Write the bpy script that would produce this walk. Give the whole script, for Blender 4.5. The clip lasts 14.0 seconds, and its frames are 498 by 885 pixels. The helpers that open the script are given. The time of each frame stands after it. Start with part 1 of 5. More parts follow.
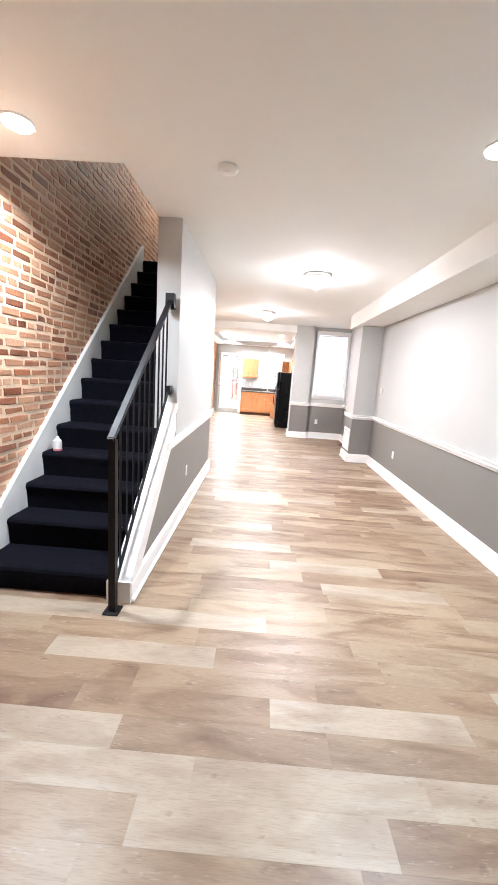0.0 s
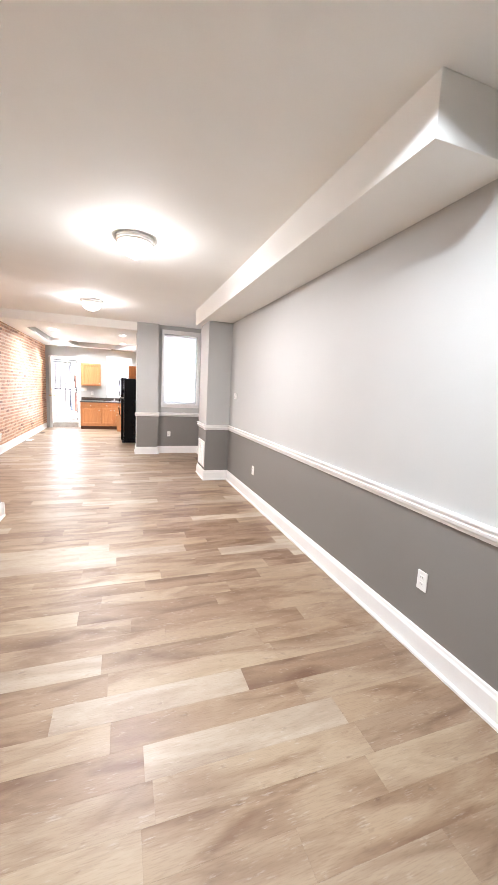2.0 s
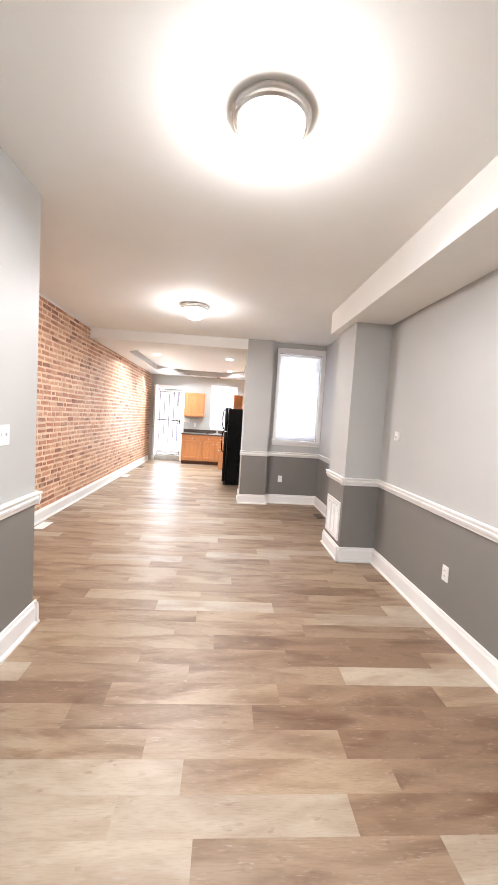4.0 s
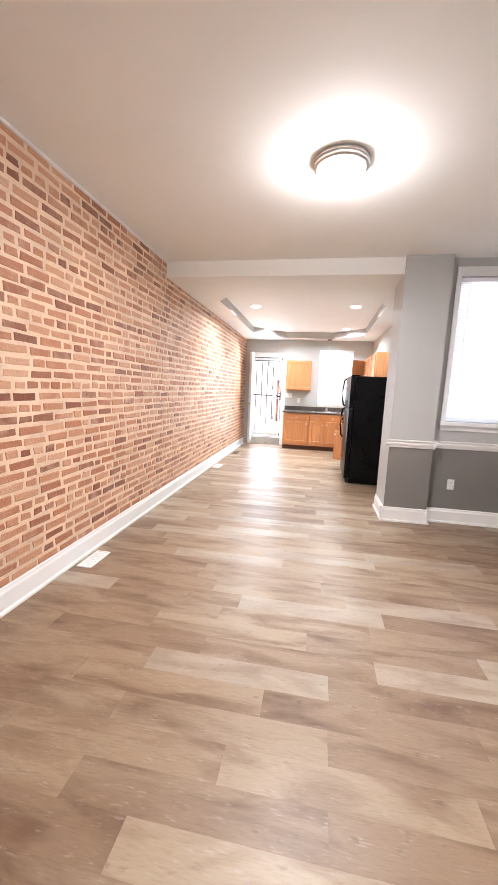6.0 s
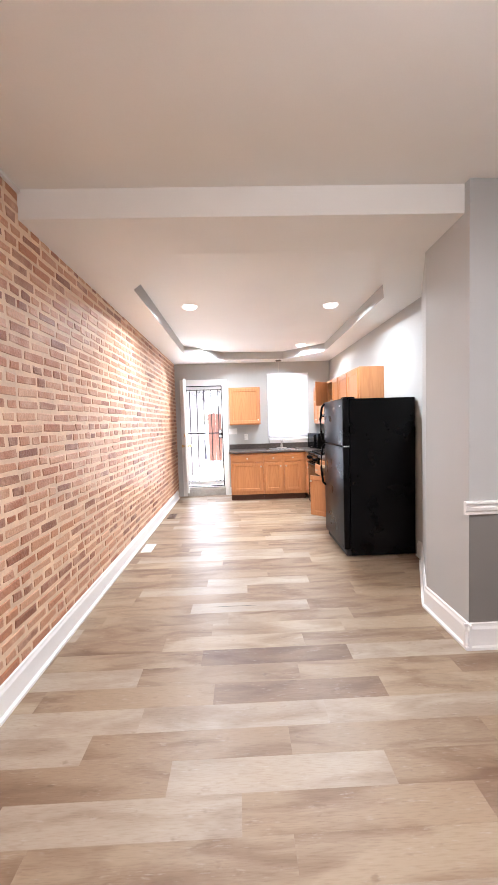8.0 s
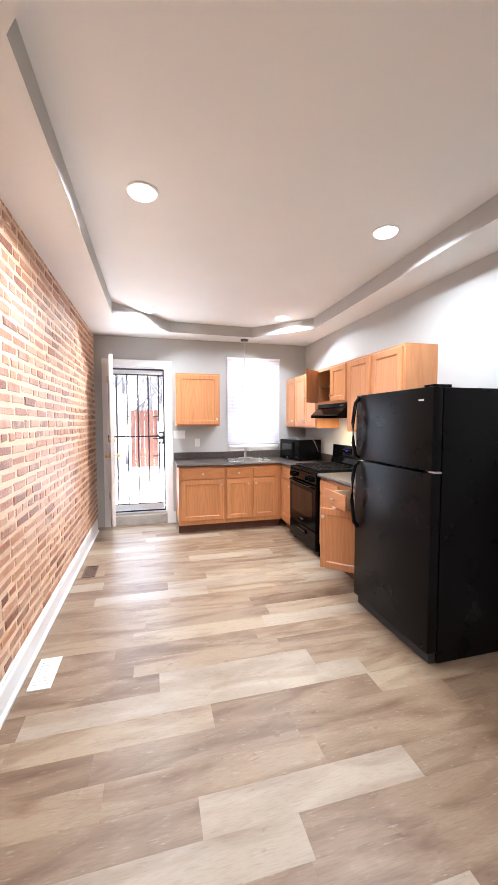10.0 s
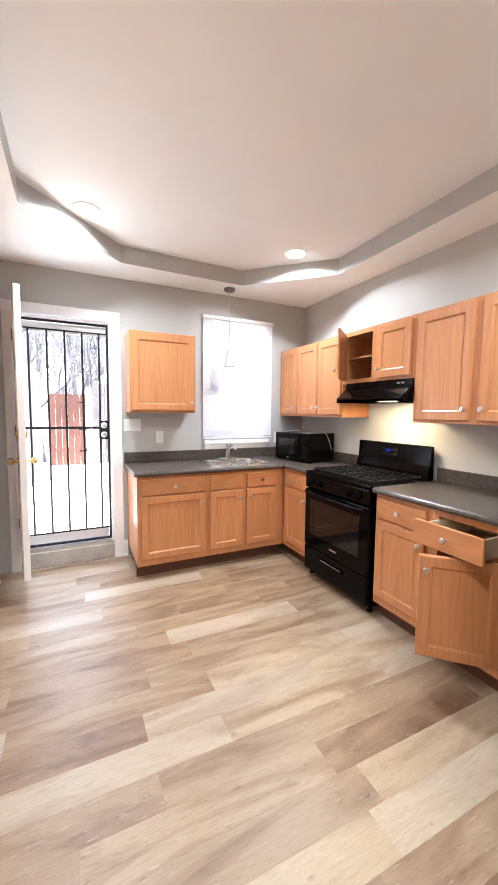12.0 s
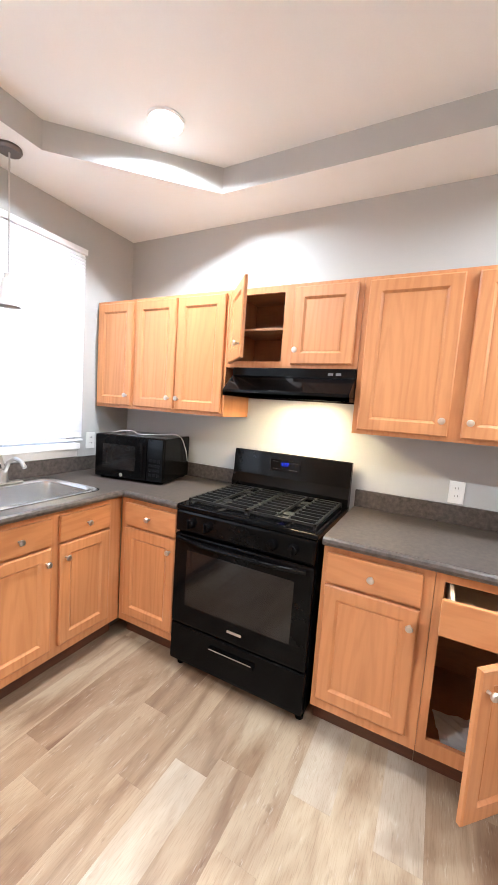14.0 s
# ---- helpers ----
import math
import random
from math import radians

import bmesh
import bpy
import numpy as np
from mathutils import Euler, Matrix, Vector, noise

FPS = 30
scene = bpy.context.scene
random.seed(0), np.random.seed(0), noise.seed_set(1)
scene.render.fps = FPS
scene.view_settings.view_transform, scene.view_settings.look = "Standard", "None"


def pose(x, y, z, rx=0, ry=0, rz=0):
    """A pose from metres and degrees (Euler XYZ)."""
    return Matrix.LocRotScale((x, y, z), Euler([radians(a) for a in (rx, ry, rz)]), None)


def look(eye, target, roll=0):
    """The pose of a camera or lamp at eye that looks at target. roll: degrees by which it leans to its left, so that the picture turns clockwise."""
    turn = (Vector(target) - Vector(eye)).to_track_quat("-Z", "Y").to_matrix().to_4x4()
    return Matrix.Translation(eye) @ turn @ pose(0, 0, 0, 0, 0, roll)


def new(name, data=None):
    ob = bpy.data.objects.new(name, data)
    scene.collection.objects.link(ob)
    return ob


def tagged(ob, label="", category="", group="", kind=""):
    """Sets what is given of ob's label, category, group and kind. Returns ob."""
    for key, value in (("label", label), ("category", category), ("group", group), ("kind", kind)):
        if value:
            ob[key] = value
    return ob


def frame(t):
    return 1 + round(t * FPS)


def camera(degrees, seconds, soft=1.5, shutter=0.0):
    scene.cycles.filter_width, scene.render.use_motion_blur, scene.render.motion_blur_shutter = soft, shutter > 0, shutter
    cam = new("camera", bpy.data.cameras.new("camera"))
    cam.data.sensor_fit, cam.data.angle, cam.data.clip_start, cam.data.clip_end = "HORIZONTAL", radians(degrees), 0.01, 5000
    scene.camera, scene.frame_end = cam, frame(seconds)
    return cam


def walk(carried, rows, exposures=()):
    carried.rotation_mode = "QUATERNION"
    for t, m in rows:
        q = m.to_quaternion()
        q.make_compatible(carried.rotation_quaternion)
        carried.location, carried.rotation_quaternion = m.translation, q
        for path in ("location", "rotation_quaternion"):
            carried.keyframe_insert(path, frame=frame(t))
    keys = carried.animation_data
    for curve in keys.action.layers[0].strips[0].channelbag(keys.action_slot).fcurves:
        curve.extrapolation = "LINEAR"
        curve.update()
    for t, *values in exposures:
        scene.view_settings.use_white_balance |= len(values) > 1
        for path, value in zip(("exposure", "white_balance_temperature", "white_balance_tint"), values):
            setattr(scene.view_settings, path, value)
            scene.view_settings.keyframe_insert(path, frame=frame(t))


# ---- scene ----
cam = camera(68.4, 14.0, soft=1.4, shutter=0.08)
PATH = [
    (0, (0.396, -0.109, 1.549), (0.348, 1.857, 1.182), 4.0),
    (0.5, (0.496, 0.087, 1.514), (0.692, 2.037, 1.116), 0.8),
    (1, (0.574, 0.372, 1.538), (1.275, 2.19, 1.086), -0.4),
    (1.5, (0.764, 0.709, 1.515), (1.508, 2.538, 1.2), -0.2),
    (2, (0.871, 1.091, 1.51), (1.526, 2.96, 1.229), 2.9),
    (2.5, (0.905, 1.531, 1.537), (1.534, 3.413, 1.287), 2.6),
    (3, (0.922, 2.032, 1.534), (1.29, 3.994, 1.412), 3.8),
    (5.5, (0.513, 4.719, 1.433), (0.373, 6.7, 1.197), 2.1),
    (6, (0.341, 5.213, 1.412), (-0.001, 7.161, 1.119), 2.3),
    (6.5, (0.172, 5.739, 1.449), (-0.085, 7.704, 1.175), 2.6),
    (7, (0.04, 6.23, 1.455), (-0.235, 8.2, 1.249), 3.8),
    (7.5, (-0.098, 6.776, 1.433), (-0.163, 8.757, 1.168), 3.3),
    (8, (-0.218, 7.238, 1.437), (-0.165, 9.235, 1.33), -1.7),
    (8.5, (-0.387, 7.726, 1.444), (-0.428, 9.717, 1.26), 1.2),
    (9, (-0.512, 8.245, 1.471), (-0.347, 10.233, 1.324), 0.0),
    (11.5, (-0.83, 10.496, 1.421), (-0.084, 12.348, 1.307), 1.4),
    (12, (-0.843, 10.902, 1.411), (0.017, 12.7, 1.247), 0.6),
    (12.5, (-0.768, 11.345, 1.415), (0.158, 13.105, 1.203), 2.5),
    (13, (-0.703, 11.703, 1.414), (0.608, 13.207, 1.278), 3.7),
    (13.5, (-0.612, 12.008, 1.416), (0.959, 13.242, 1.33), 2.9),
    (14, (-0.545, 12.354, 1.449), (1.225, 13.264, 1.252), 4.0),
]
EXPOSURES = [(0.0, 4.10, 6350, 9), (1.0, 3.89, 6450, 10), (1.5, 3.84, 6500, 10), (3.0, 3.64, 6700, 9), (5.5, 3.50, 6650, 11), (7.5, 3.38, 6550, 13), (9.0, 3.24, 6450, 14), (11.5, 2.98, 6560, 12), (12.5, 2.96, 6680, 12), (13.0, 3.05, 6680, 12), (13.5, 3.24, 6500, 10), (14.0, 3.32, 6400, 10)]
walk(cam, [(t, look(eye, target, roll)) for t, eye, target, roll in PATH], EXPOSURES)

# ---- world, lamps, exposure ----
world = bpy.data.worlds.new("sky")
scene.world = world
world.use_nodes = True
wn = world.node_tree.nodes
sky = wn.new("ShaderNodeTexSky")
sky.sky_type, sky.sun_disc = "NISHITA", False
sky.sun_elevation, sky.sun_rotation = radians(72), radians(117)
world.node_tree.links.new(sky.outputs["Color"], wn["Background"].inputs["Color"])
wn["Background"].inputs["Strength"].default_value = 0.15
sun_data = bpy.data.lights.new("sun", "SUN")
sun_data.energy, sun_data.angle, sun_data.color = 5.0, radians(2), (1, 0.96, 0.9)
sun = new("sun", sun_data)
sun.matrix_world = look((4, 15.5, 14), (0, 17.5, 0))

WARM, NEUTRAL, COOL = (0.985, 0.955, 1.0), (0.84, 0.925, 1.0), (0.835, 0.905, 1.0)
LAMPS = 0.125  # one dimmer for all lamps of the house


def downlight_lamp(x, y, z, watts, color=NEUTRAL, size=0.13, spread=180):
    d = bpy.data.lights.new("recessed_lamp", "AREA")
    d.shape, d.size, d.energy, d.color = "DISK", size, watts * LAMPS, color
    d.spread = radians(spread)
    new("recessed_lamp", d).matrix_world = pose(x, y, z)


def bulb_lamp(x, y, z, watts, color=WARM, radius=0.09):
    d = bpy.data.lights.new("bulb_lamp", "POINT")
    d.energy, d.color, d.shadow_soft_size = watts * LAMPS, color, radius
    new("bulb_lamp", d).matrix_world = pose(x, y, z)


FRONT_DOWNLIGHTS = [(-1.05, 2.14), (1.575, 2.14)]
KITCHEN_DOWNLIGHTS = [(-0.73, 11.46), (0.88, 11.5), (-0.73, 13.72), (0.9, 13.66)]
FLUSH_LIGHTS = [(0.98, 4.8), (0.405, 7.76)]
CEIL, KCEIL, TRAY = 2.82, 2.63, 2.768
for lx, ly in FRONT_DOWNLIGHTS:
    downlight_lamp(lx, ly, CEIL - 0.012, 33, COOL, spread=152)
for lx, ly in KITCHEN_DOWNLIGHTS:
    downlight_lamp(lx, ly, TRAY - 0.012, 38, spread=156)
bulb_lamp(-1.0, 6.2, 5.0, 24, (0.98, 0.96, 0.92))
for lx, ly in FLUSH_LIGHTS:
    bulb_lamp(lx, ly, CEIL - 0.15, 19, radius=0.08)
    downlight_lamp(lx, ly, CEIL - 0.172, 45, WARM, 0.2)
hood_lamp = bpy.data.lights.new("hood_lamp", "AREA")
hood_lamp.shape, hood_lamp.size, hood_lamp.size_y, hood_lamp.energy, hood_lamp.color = "RECTANGLE", 0.1, 0.16, 10 * LAMPS, (1.0, 0.8, 0.48)
for wx, wy, wz, watts in ((2.11, 9.7, 1.9, 0.012), (0.774, 14.75, 1.75, 0.034)):
    d = bpy.data.lights.new("window_daylight", "AREA")
    d.shape, d.size, d.size_y, d.energy, d.color = "RECTANGLE", 0.66, 1.2, watts, (1.0, 0.97, 0.97)
    new("window_daylight", d).matrix_world = look((wx, wy, wz), (wx, wy - 1, wz))
# sky light through the open back door
d = bpy.data.lights.new("door_daylight", "AREA")
d.shape, d.size, d.size_y, d.energy, d.color = "RECTANGLE", 0.66, 1.9, 2.3, (0.7, 0.83, 1.0)
new("door_daylight", d).matrix_world = look((-0.9, 14.61, 1.2), (-0.9, 13.6, 1.2))
new("hood_lamp", hood_lamp).matrix_world = pose(1.36, 13.06, 1.505)


# ---- materials ----
def mat(name, color, rough=0.5, metal=0.0, vary=0.06, scale=6.0, grain=60.0, bump=0.08, stretch=(1, 1, 1), coat=0.0, spread=None, spec=0.5):
    """A surface with variation at two scales: large soft patches and a fine grain that also gives relief."""
    m = bpy.data.materials.new(name)
    m.use_nodes = True
    n, l = m.node_tree.nodes, m.node_tree.links
    b = n["Principled BSDF"]
    tc = n.new("ShaderNodeTexCoord")
    mp = n.new("ShaderNodeMapping")
    mp.inputs["Scale"].default_value = stretch
    l.new(tc.outputs["Object"], mp.inputs["Vector"])
    big, fine = n.new("ShaderNodeTexNoise"), n.new("ShaderNodeTexNoise")
    big.inputs["Scale"].default_value, fine.inputs["Scale"].default_value = scale, grain
    big.inputs["Detail"].default_value, fine.inputs["Detail"].default_value = 3, 4
    l.new(mp.outputs["Vector"], big.inputs["Vector"])
    l.new(mp.outputs["Vector"], fine.inputs["Vector"])
    mix = n.new("ShaderNodeMath")
    mix.operation = "ADD"
    l.new(big.outputs["Fac"], mix.inputs[0])
    half = n.new("ShaderNodeMath")
    half.operation = "MULTIPLY"
    half.inputs[1].default_value = 0.5
    l.new(fine.outputs["Fac"], half.inputs[0])
    l.new(half.outputs[0], mix.inputs[1])
    ramp = n.new("ShaderNodeValToRGB")
    lo = spread or tuple(c * (1 - vary * 1.6) for c in color)
    hi = tuple(min(1, c * (1 + vary)) for c in color)
    ramp.color_ramp.elements[0].position, ramp.color_ramp.elements[1].position = 0.5, 1.0
    ramp.color_ramp.elements[0].color, ramp.color_ramp.elements[1].color = (*lo, 1), (*hi, 1)
    l.new(mix.outputs[0], ramp.inputs["Fac"])
    l.new(ramp.outputs["Color"], b.inputs["Base Color"])
    rr = n.new("ShaderNodeMapRange")
    rr.inputs["To Min"].default_value, rr.inputs["To Max"].default_value = rough * 0.85, min(1, rough * 1.18)
    l.new(big.outputs["Fac"], rr.inputs["Value"])
    l.new(rr.outputs["Result"], b.inputs["Roughness"])
    b.inputs["Metallic"].default_value, b.inputs["Coat Weight"].default_value, b.inputs["Specular IOR Level"].default_value = metal, coat, spec
    if bump:
        bp = n.new("ShaderNodeBump")
        bp.inputs["Strength"].default_value, bp.inputs["Distance"].default_value = bump, 0.004
        l.new(fine.outputs["Fac"], bp.inputs["Height"])
        l.new(bp.outputs["Normal"], b.inputs["Normal"])
    return m


def glow(name, color, strength):
    m = bpy.data.materials.new(name)
    m.use_nodes = True
    b = m.node_tree.nodes["Principled BSDF"]
    b.inputs["Base Color"].default_value = (0.8, 0.8, 0.8, 1)
    b.inputs["Emission Color"].default_value, b.inputs["Emission Strength"].default_value = (*color, 1), strength
    return m


def glass(name, rough=0.0, tint=(1, 1, 1)):
    m = bpy.data.materials.new(name)
    m.use_nodes = True
    b = m.node_tree.nodes["Principled BSDF"]
    b.inputs["Base Color"].default_value, b.inputs["Roughness"].default_value = (*tint, 1), rough
    b.inputs["Transmission Weight"].default_value, b.inputs["IOR"].default_value = 1.0, 1.05
    return m


def brick_mat(name, per_object):
    """Sealed old brick: each one takes its own red, orange or burnt brown; mottled, pitted, slightly shiny."""
    m = bpy.data.materials.new(name)
    m.use_nodes = True
    n, l = m.node_tree.nodes, m.node_tree.links
    b = n["Principled BSDF"]
    if per_object:
        rnd = n.new("ShaderNodeObjectInfo").outputs["Random"]
    else:
        rnd = n.new("ShaderNodeNewGeometry").outputs["Random Per Island"]
    ramp = n.new("ShaderNodeValToRGB")
    e = ramp.color_ramp.elements
    e[0].position, e[0].color = 0.0, (0.22, 0.07, 0.034, 1)
    e[1].position, e[1].color = 1.0, (0.64, 0.36, 0.22, 1)
    for p, c in ((0.12, (0.27, 0.088, 0.042)), (0.22, (0.39, 0.14, 0.068)), (0.45, (0.49, 0.205, 0.104)), (0.78, (0.56, 0.275, 0.152))):
        k = e.new(p)
        k.color = (*c, 1)
    l.new(rnd, ramp.inputs["Fac"])
    tc = n.new("ShaderNodeNewGeometry")
    big, fine = n.new("ShaderNodeTexNoise"), n.new("ShaderNodeTexNoise")
    big.inputs["Scale"].default_value, fine.inputs["Scale"].default_value = 9, 70
    big.inputs["Detail"].default_value, fine.inputs["Detail"].default_value = 4, 5
    l.new(tc.outputs["Position"], big.inputs["Vector"])
    l.new(tc.outputs["Position"], fine.inputs["Vector"])
    dirt = n.new("ShaderNodeMapRange")
    dirt.inputs["From Min"].default_value, dirt.inputs["From Max"].default_value = 0.4, 0.7
    dirt.inputs["To Min"].default_value, dirt.inputs["To Max"].default_value = 0.12, 0.85
    l.new(big.outputs["Fac"], dirt.inputs["Value"])
    spin, wrap, film, along, run = [n.new("ShaderNodeMath") for _ in range(4)] + [n.new("ShaderNodeSeparateXYZ")]
    spin.operation, wrap.operation, film.operation, along.operation = "MULTIPLY", "FRACT", "MULTIPLY", "MULTIPLY"
    spin.inputs[1].default_value = 37.3
    l.new(rnd, spin.inputs[0])
    l.new(spin.outputs[0], wrap.inputs[0])
    l.new(dirt.outputs["Result"], film.inputs[0])
    l.new(wrap.outputs[0], film.inputs[1])
    # the pale smear gets stronger along y, from the front towards the kitchen
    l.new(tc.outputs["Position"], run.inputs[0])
    smear_rise = n.new("ShaderNodeMapRange")
    smear_rise.inputs["From Min"].default_value, smear_rise.inputs["From Max"].default_value = 5.5, 10.0
    smear_rise.inputs["To Min"].default_value, smear_rise.inputs["To Max"].default_value = 0.4, 1.15
    l.new(run.outputs["Y"], smear_rise.inputs["Value"])
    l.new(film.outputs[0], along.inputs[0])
    l.new(smear_rise.outputs["Result"], along.inputs[1])
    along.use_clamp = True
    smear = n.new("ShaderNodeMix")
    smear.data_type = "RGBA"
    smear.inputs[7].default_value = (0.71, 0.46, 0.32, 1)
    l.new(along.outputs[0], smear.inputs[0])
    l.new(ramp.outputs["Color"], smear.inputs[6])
    grit = n.new("ShaderNodeMix")
    grit.data_type, grit.blend_type = "RGBA", "MULTIPLY"
    grit.inputs[0].default_value = 0.55
    l.new(smear.outputs[2], grit.inputs[6])
    gr = n.new("ShaderNodeMapRange")
    gr.inputs["From Min"].default_value, gr.inputs["From Max"].default_value, gr.inputs["To Min"].default_value = 0.3, 0.6, 0.7
    l.new(fine.outputs["Fac"], gr.inputs["Value"])
    l.new(gr.outputs["Result"], grit.inputs[7])
    l.new(grit.outputs[2], b.inputs["Base Color"])
    b.inputs["Roughness"].default_value = 0.41
    bp = n.new("ShaderNodeBump")
    bp.inputs["Strength"].default_value, bp.inputs["Distance"].default_value = 0.6, 0.008
    l.new(fine.outputs["Fac"], bp.inputs["Height"])
    l.new(bp.outputs["Normal"], b.inputs["Normal"])
    return m


def oak_mat(name, color, shade, tall):
    """Stained oak: arched growth rings drawn out along the board, with fine pores."""
    m = mat(name, color, 0.34, vary=0.08, scale=1.3, grain=9, bump=0.05, stretch=(9, 9, 0.8) if tall else (0.8, 0.8, 9), spread=shade)
    n, l = m.node_tree.nodes, m.node_tree.links
    b = n["Principled BSDF"]
    tc, mp, wave, info, away, shift = [n.new("ShaderNode" + k) for k in ("TexCoord", "Mapping", "TexWave", "ObjectInfo", "MapRange", "CombineXYZ")]
    mp.inputs["Scale"].default_value = (1, 1, 0.13) if tall else (0.13, 1, 1)
    away.inputs["To Min"].default_value, away.inputs["To Max"].default_value = -0.45, 0.1
    l.new(info.outputs["Random"], away.inputs["Value"])
    l.new(away.outputs["Result"], shift.inputs["X"])
    l.new(shift.outputs[0], mp.inputs["Location"])
    l.new(tc.outputs["Object"], mp.inputs["Vector"])
    wave.wave_type, wave.rings_direction = "RINGS", "Y"
    wave.inputs["Scale"].default_value, wave.inputs["Distortion"].default_value = 9, 9
    wave.inputs["Detail"].default_value, wave.inputs["Detail Scale"].default_value = 3, 1.4
    l.new(mp.outputs["Vector"], wave.inputs["Vector"])
    lines = n.new("ShaderNodeMapRange")
    lines.inputs["From Min"].default_value, lines.inputs["From Max"].default_value, lines.inputs["To Max"].default_value = 0.4, 1.0, 0.27
    l.new(wave.outputs["Fac"], lines.inputs["Value"])
    mix = n.new("ShaderNodeMix")
    mix.data_type, mix.blend_type = "RGBA", "MULTIPLY"
    mix.inputs[7].default_value = (0.72, 0.56, 0.46, 1)
    l.new(lines.outputs["Result"], mix.inputs[0])
    l.new(b.inputs["Base Color"].links[0].from_socket, mix.inputs[6])
    l.new(mix.outputs[2], b.inputs["Base Color"])
    return m


def plank_mat(name, per_object, pale=False):
    """Vinyl plank printed as weathered oak: every plank its own tone, long streaks, knots; satin."""
    m = bpy.data.materials.new(name)
    m.use_nodes = True
    n, l = m.node_tree.nodes, m.node_tree.links
    b = n["Principled BSDF"]
    if per_object:
        rnd = n.new("ShaderNodeObjectInfo").outputs["Random"]
    else:
        rnd = n.new("ShaderNodeNewGeometry").outputs["Random Per Island"]
    geo = n.new("ShaderNodeNewGeometry")
    mp = n.new("ShaderNodeMapping")
    mp.inputs["Scale"].default_value = (1.9, 8, 1)
    l.new(geo.outputs["Position"], mp.inputs["Vector"])
    shift = n.new("ShaderNodeVectorMath")
    shift.operation = "ADD"
    sh = n.new("ShaderNodeCombineXYZ")
    big_r = n.new("ShaderNodeMath")
    big_r.operation = "MULTIPLY"
    big_r.inputs[1].default_value = 40
    l.new(rnd, big_r.inputs[0])
    l.new(big_r.outputs[0], sh.inputs["X"])
    l.new(big_r.outputs[0], sh.inputs["Z"])
    l.new(mp.outputs["Vector"], shift.inputs[0])
    l.new(sh.outputs[0], shift.inputs[1])
    streak, fine = n.new("ShaderNodeTexNoise"), n.new("ShaderNodeTexNoise")
    streak.inputs["Scale"].default_value, streak.inputs["Detail"].default_value, streak.inputs["Distortion"].default_value = 1.05, 4, 0.7
    fine.inputs["Scale"].default_value, fine.inputs["Detail"].default_value = 11, 6
    l.new(shift.outputs[0], streak.inputs["Vector"])
    fmap = n.new("ShaderNodeMapping")
    fmap.inputs["Scale"].default_value = (0.9, 3.2, 1)
    l.new(shift.outputs[0], fmap.inputs["Vector"])
    l.new(fmap.outputs["Vector"], fine.inputs["Vector"])
    knots = n.new("ShaderNodeTexNoise")
    knots.inputs["Scale"].default_value, knots.inputs["Detail"].default_value = 3.0, 2
    kmap = n.new("ShaderNodeMapping")
    kmap.inputs["Scale"].default_value = (2.6, 1.2, 1)
    l.new(shift.outputs[0], kmap.inputs["Vector"])
    l.new(kmap.outputs["Vector"], knots.inputs["Vector"])
    tone = n.new("ShaderNodeValToRGB")
    e = tone.color_ramp.elements
    tones = ((0.37, 0.3, 0.228), (0.415, 0.343, 0.264)) if pale else ((0.211, 0.133, 0.083), (0.337, 0.246, 0.162), (0.268, 0.188, 0.124), (0.394, 0.306, 0.211))
    e[0].color, e[1].color = (*tones[0], 1), (*tones[-1], 1)
    for i, c in enumerate(tones[1:-1]):
        e.new((i + 1) / (len(tones) - 1)).color = (*c, 1)
    l.new(rnd, tone.inputs["Fac"])
    dark = n.new("ShaderNodeMix")
    dark.data_type, dark.blend_type = "RGBA", "MULTIPLY"
    sr = n.new("ShaderNodeMapRange")
    sr.inputs["From Min"].default_value, sr.inputs["From Max"].default_value, sr.inputs["To Max"].default_value = 0.43, 0.7, 0.55 if pale else 0.95
    l.new(streak.outputs["Fac"], sr.inputs["Value"])
    l.new(sr.outputs["Result"], dark.inputs[0])
    l.new(tone.outputs["Color"], dark.inputs[6])
    dark.inputs[7].default_value = (0.52, 0.4, 0.325, 1)
    gm = n.new("ShaderNodeMix")
    gm.data_type, gm.blend_type = "RGBA", "MULTIPLY"
    fr = n.new("ShaderNodeMapRange")
    fr.inputs["From Min"].default_value, fr.inputs["From Max"].default_value, fr.inputs["To Max"].default_value = 0.48, 0.75, 0.5
    l.new(fine.outputs["Fac"], fr.inputs["Value"])
    l.new(fr.outputs["Result"], gm.inputs[0])
    l.new(dark.outputs[2], gm.inputs[6])
    gm.inputs[7].default_value = (0.6, 0.5, 0.42, 1)
    kn = n.new("ShaderNodeMapRange")
    kn.inputs["From Min"].default_value, kn.inputs["From Max"].default_value, kn.inputs["To Max"].default_value = 0.67, 0.77, 0.45
    l.new(knots.outputs["Fac"], kn.inputs["Value"])
    km = n.new("ShaderNodeMix")
    km.data_type, km.blend_type = "RGBA", "MULTIPLY"
    km.inputs[7].default_value = (0.5, 0.42, 0.36, 1)
    l.new(kn.outputs["Result"], km.inputs[0])
    l.new(gm.outputs[2], km.inputs[6])
    # limed pores: short pale flecks in clusters
    flecks = n.new("ShaderNodeTexNoise")
    flecks.inputs["Scale"].default_value, flecks.inputs["Detail"].default_value = 26, 3
    lmap = n.new("ShaderNodeMapping")
    lmap.inputs["Scale"].default_value = (0.45, 0.9, 1)
    l.new(shift.outputs[0], lmap.inputs["Vector"])
    l.new(lmap.outputs["Vector"], flecks.inputs["Vector"])
    lf, where, both, lime = n.new("ShaderNodeMapRange"), n.new("ShaderNodeMapRange"), n.new("ShaderNodeMath"), n.new("ShaderNodeMix")
    lf.inputs["From Min"].default_value, lf.inputs["From Max"].default_value = 0.56, 0.68
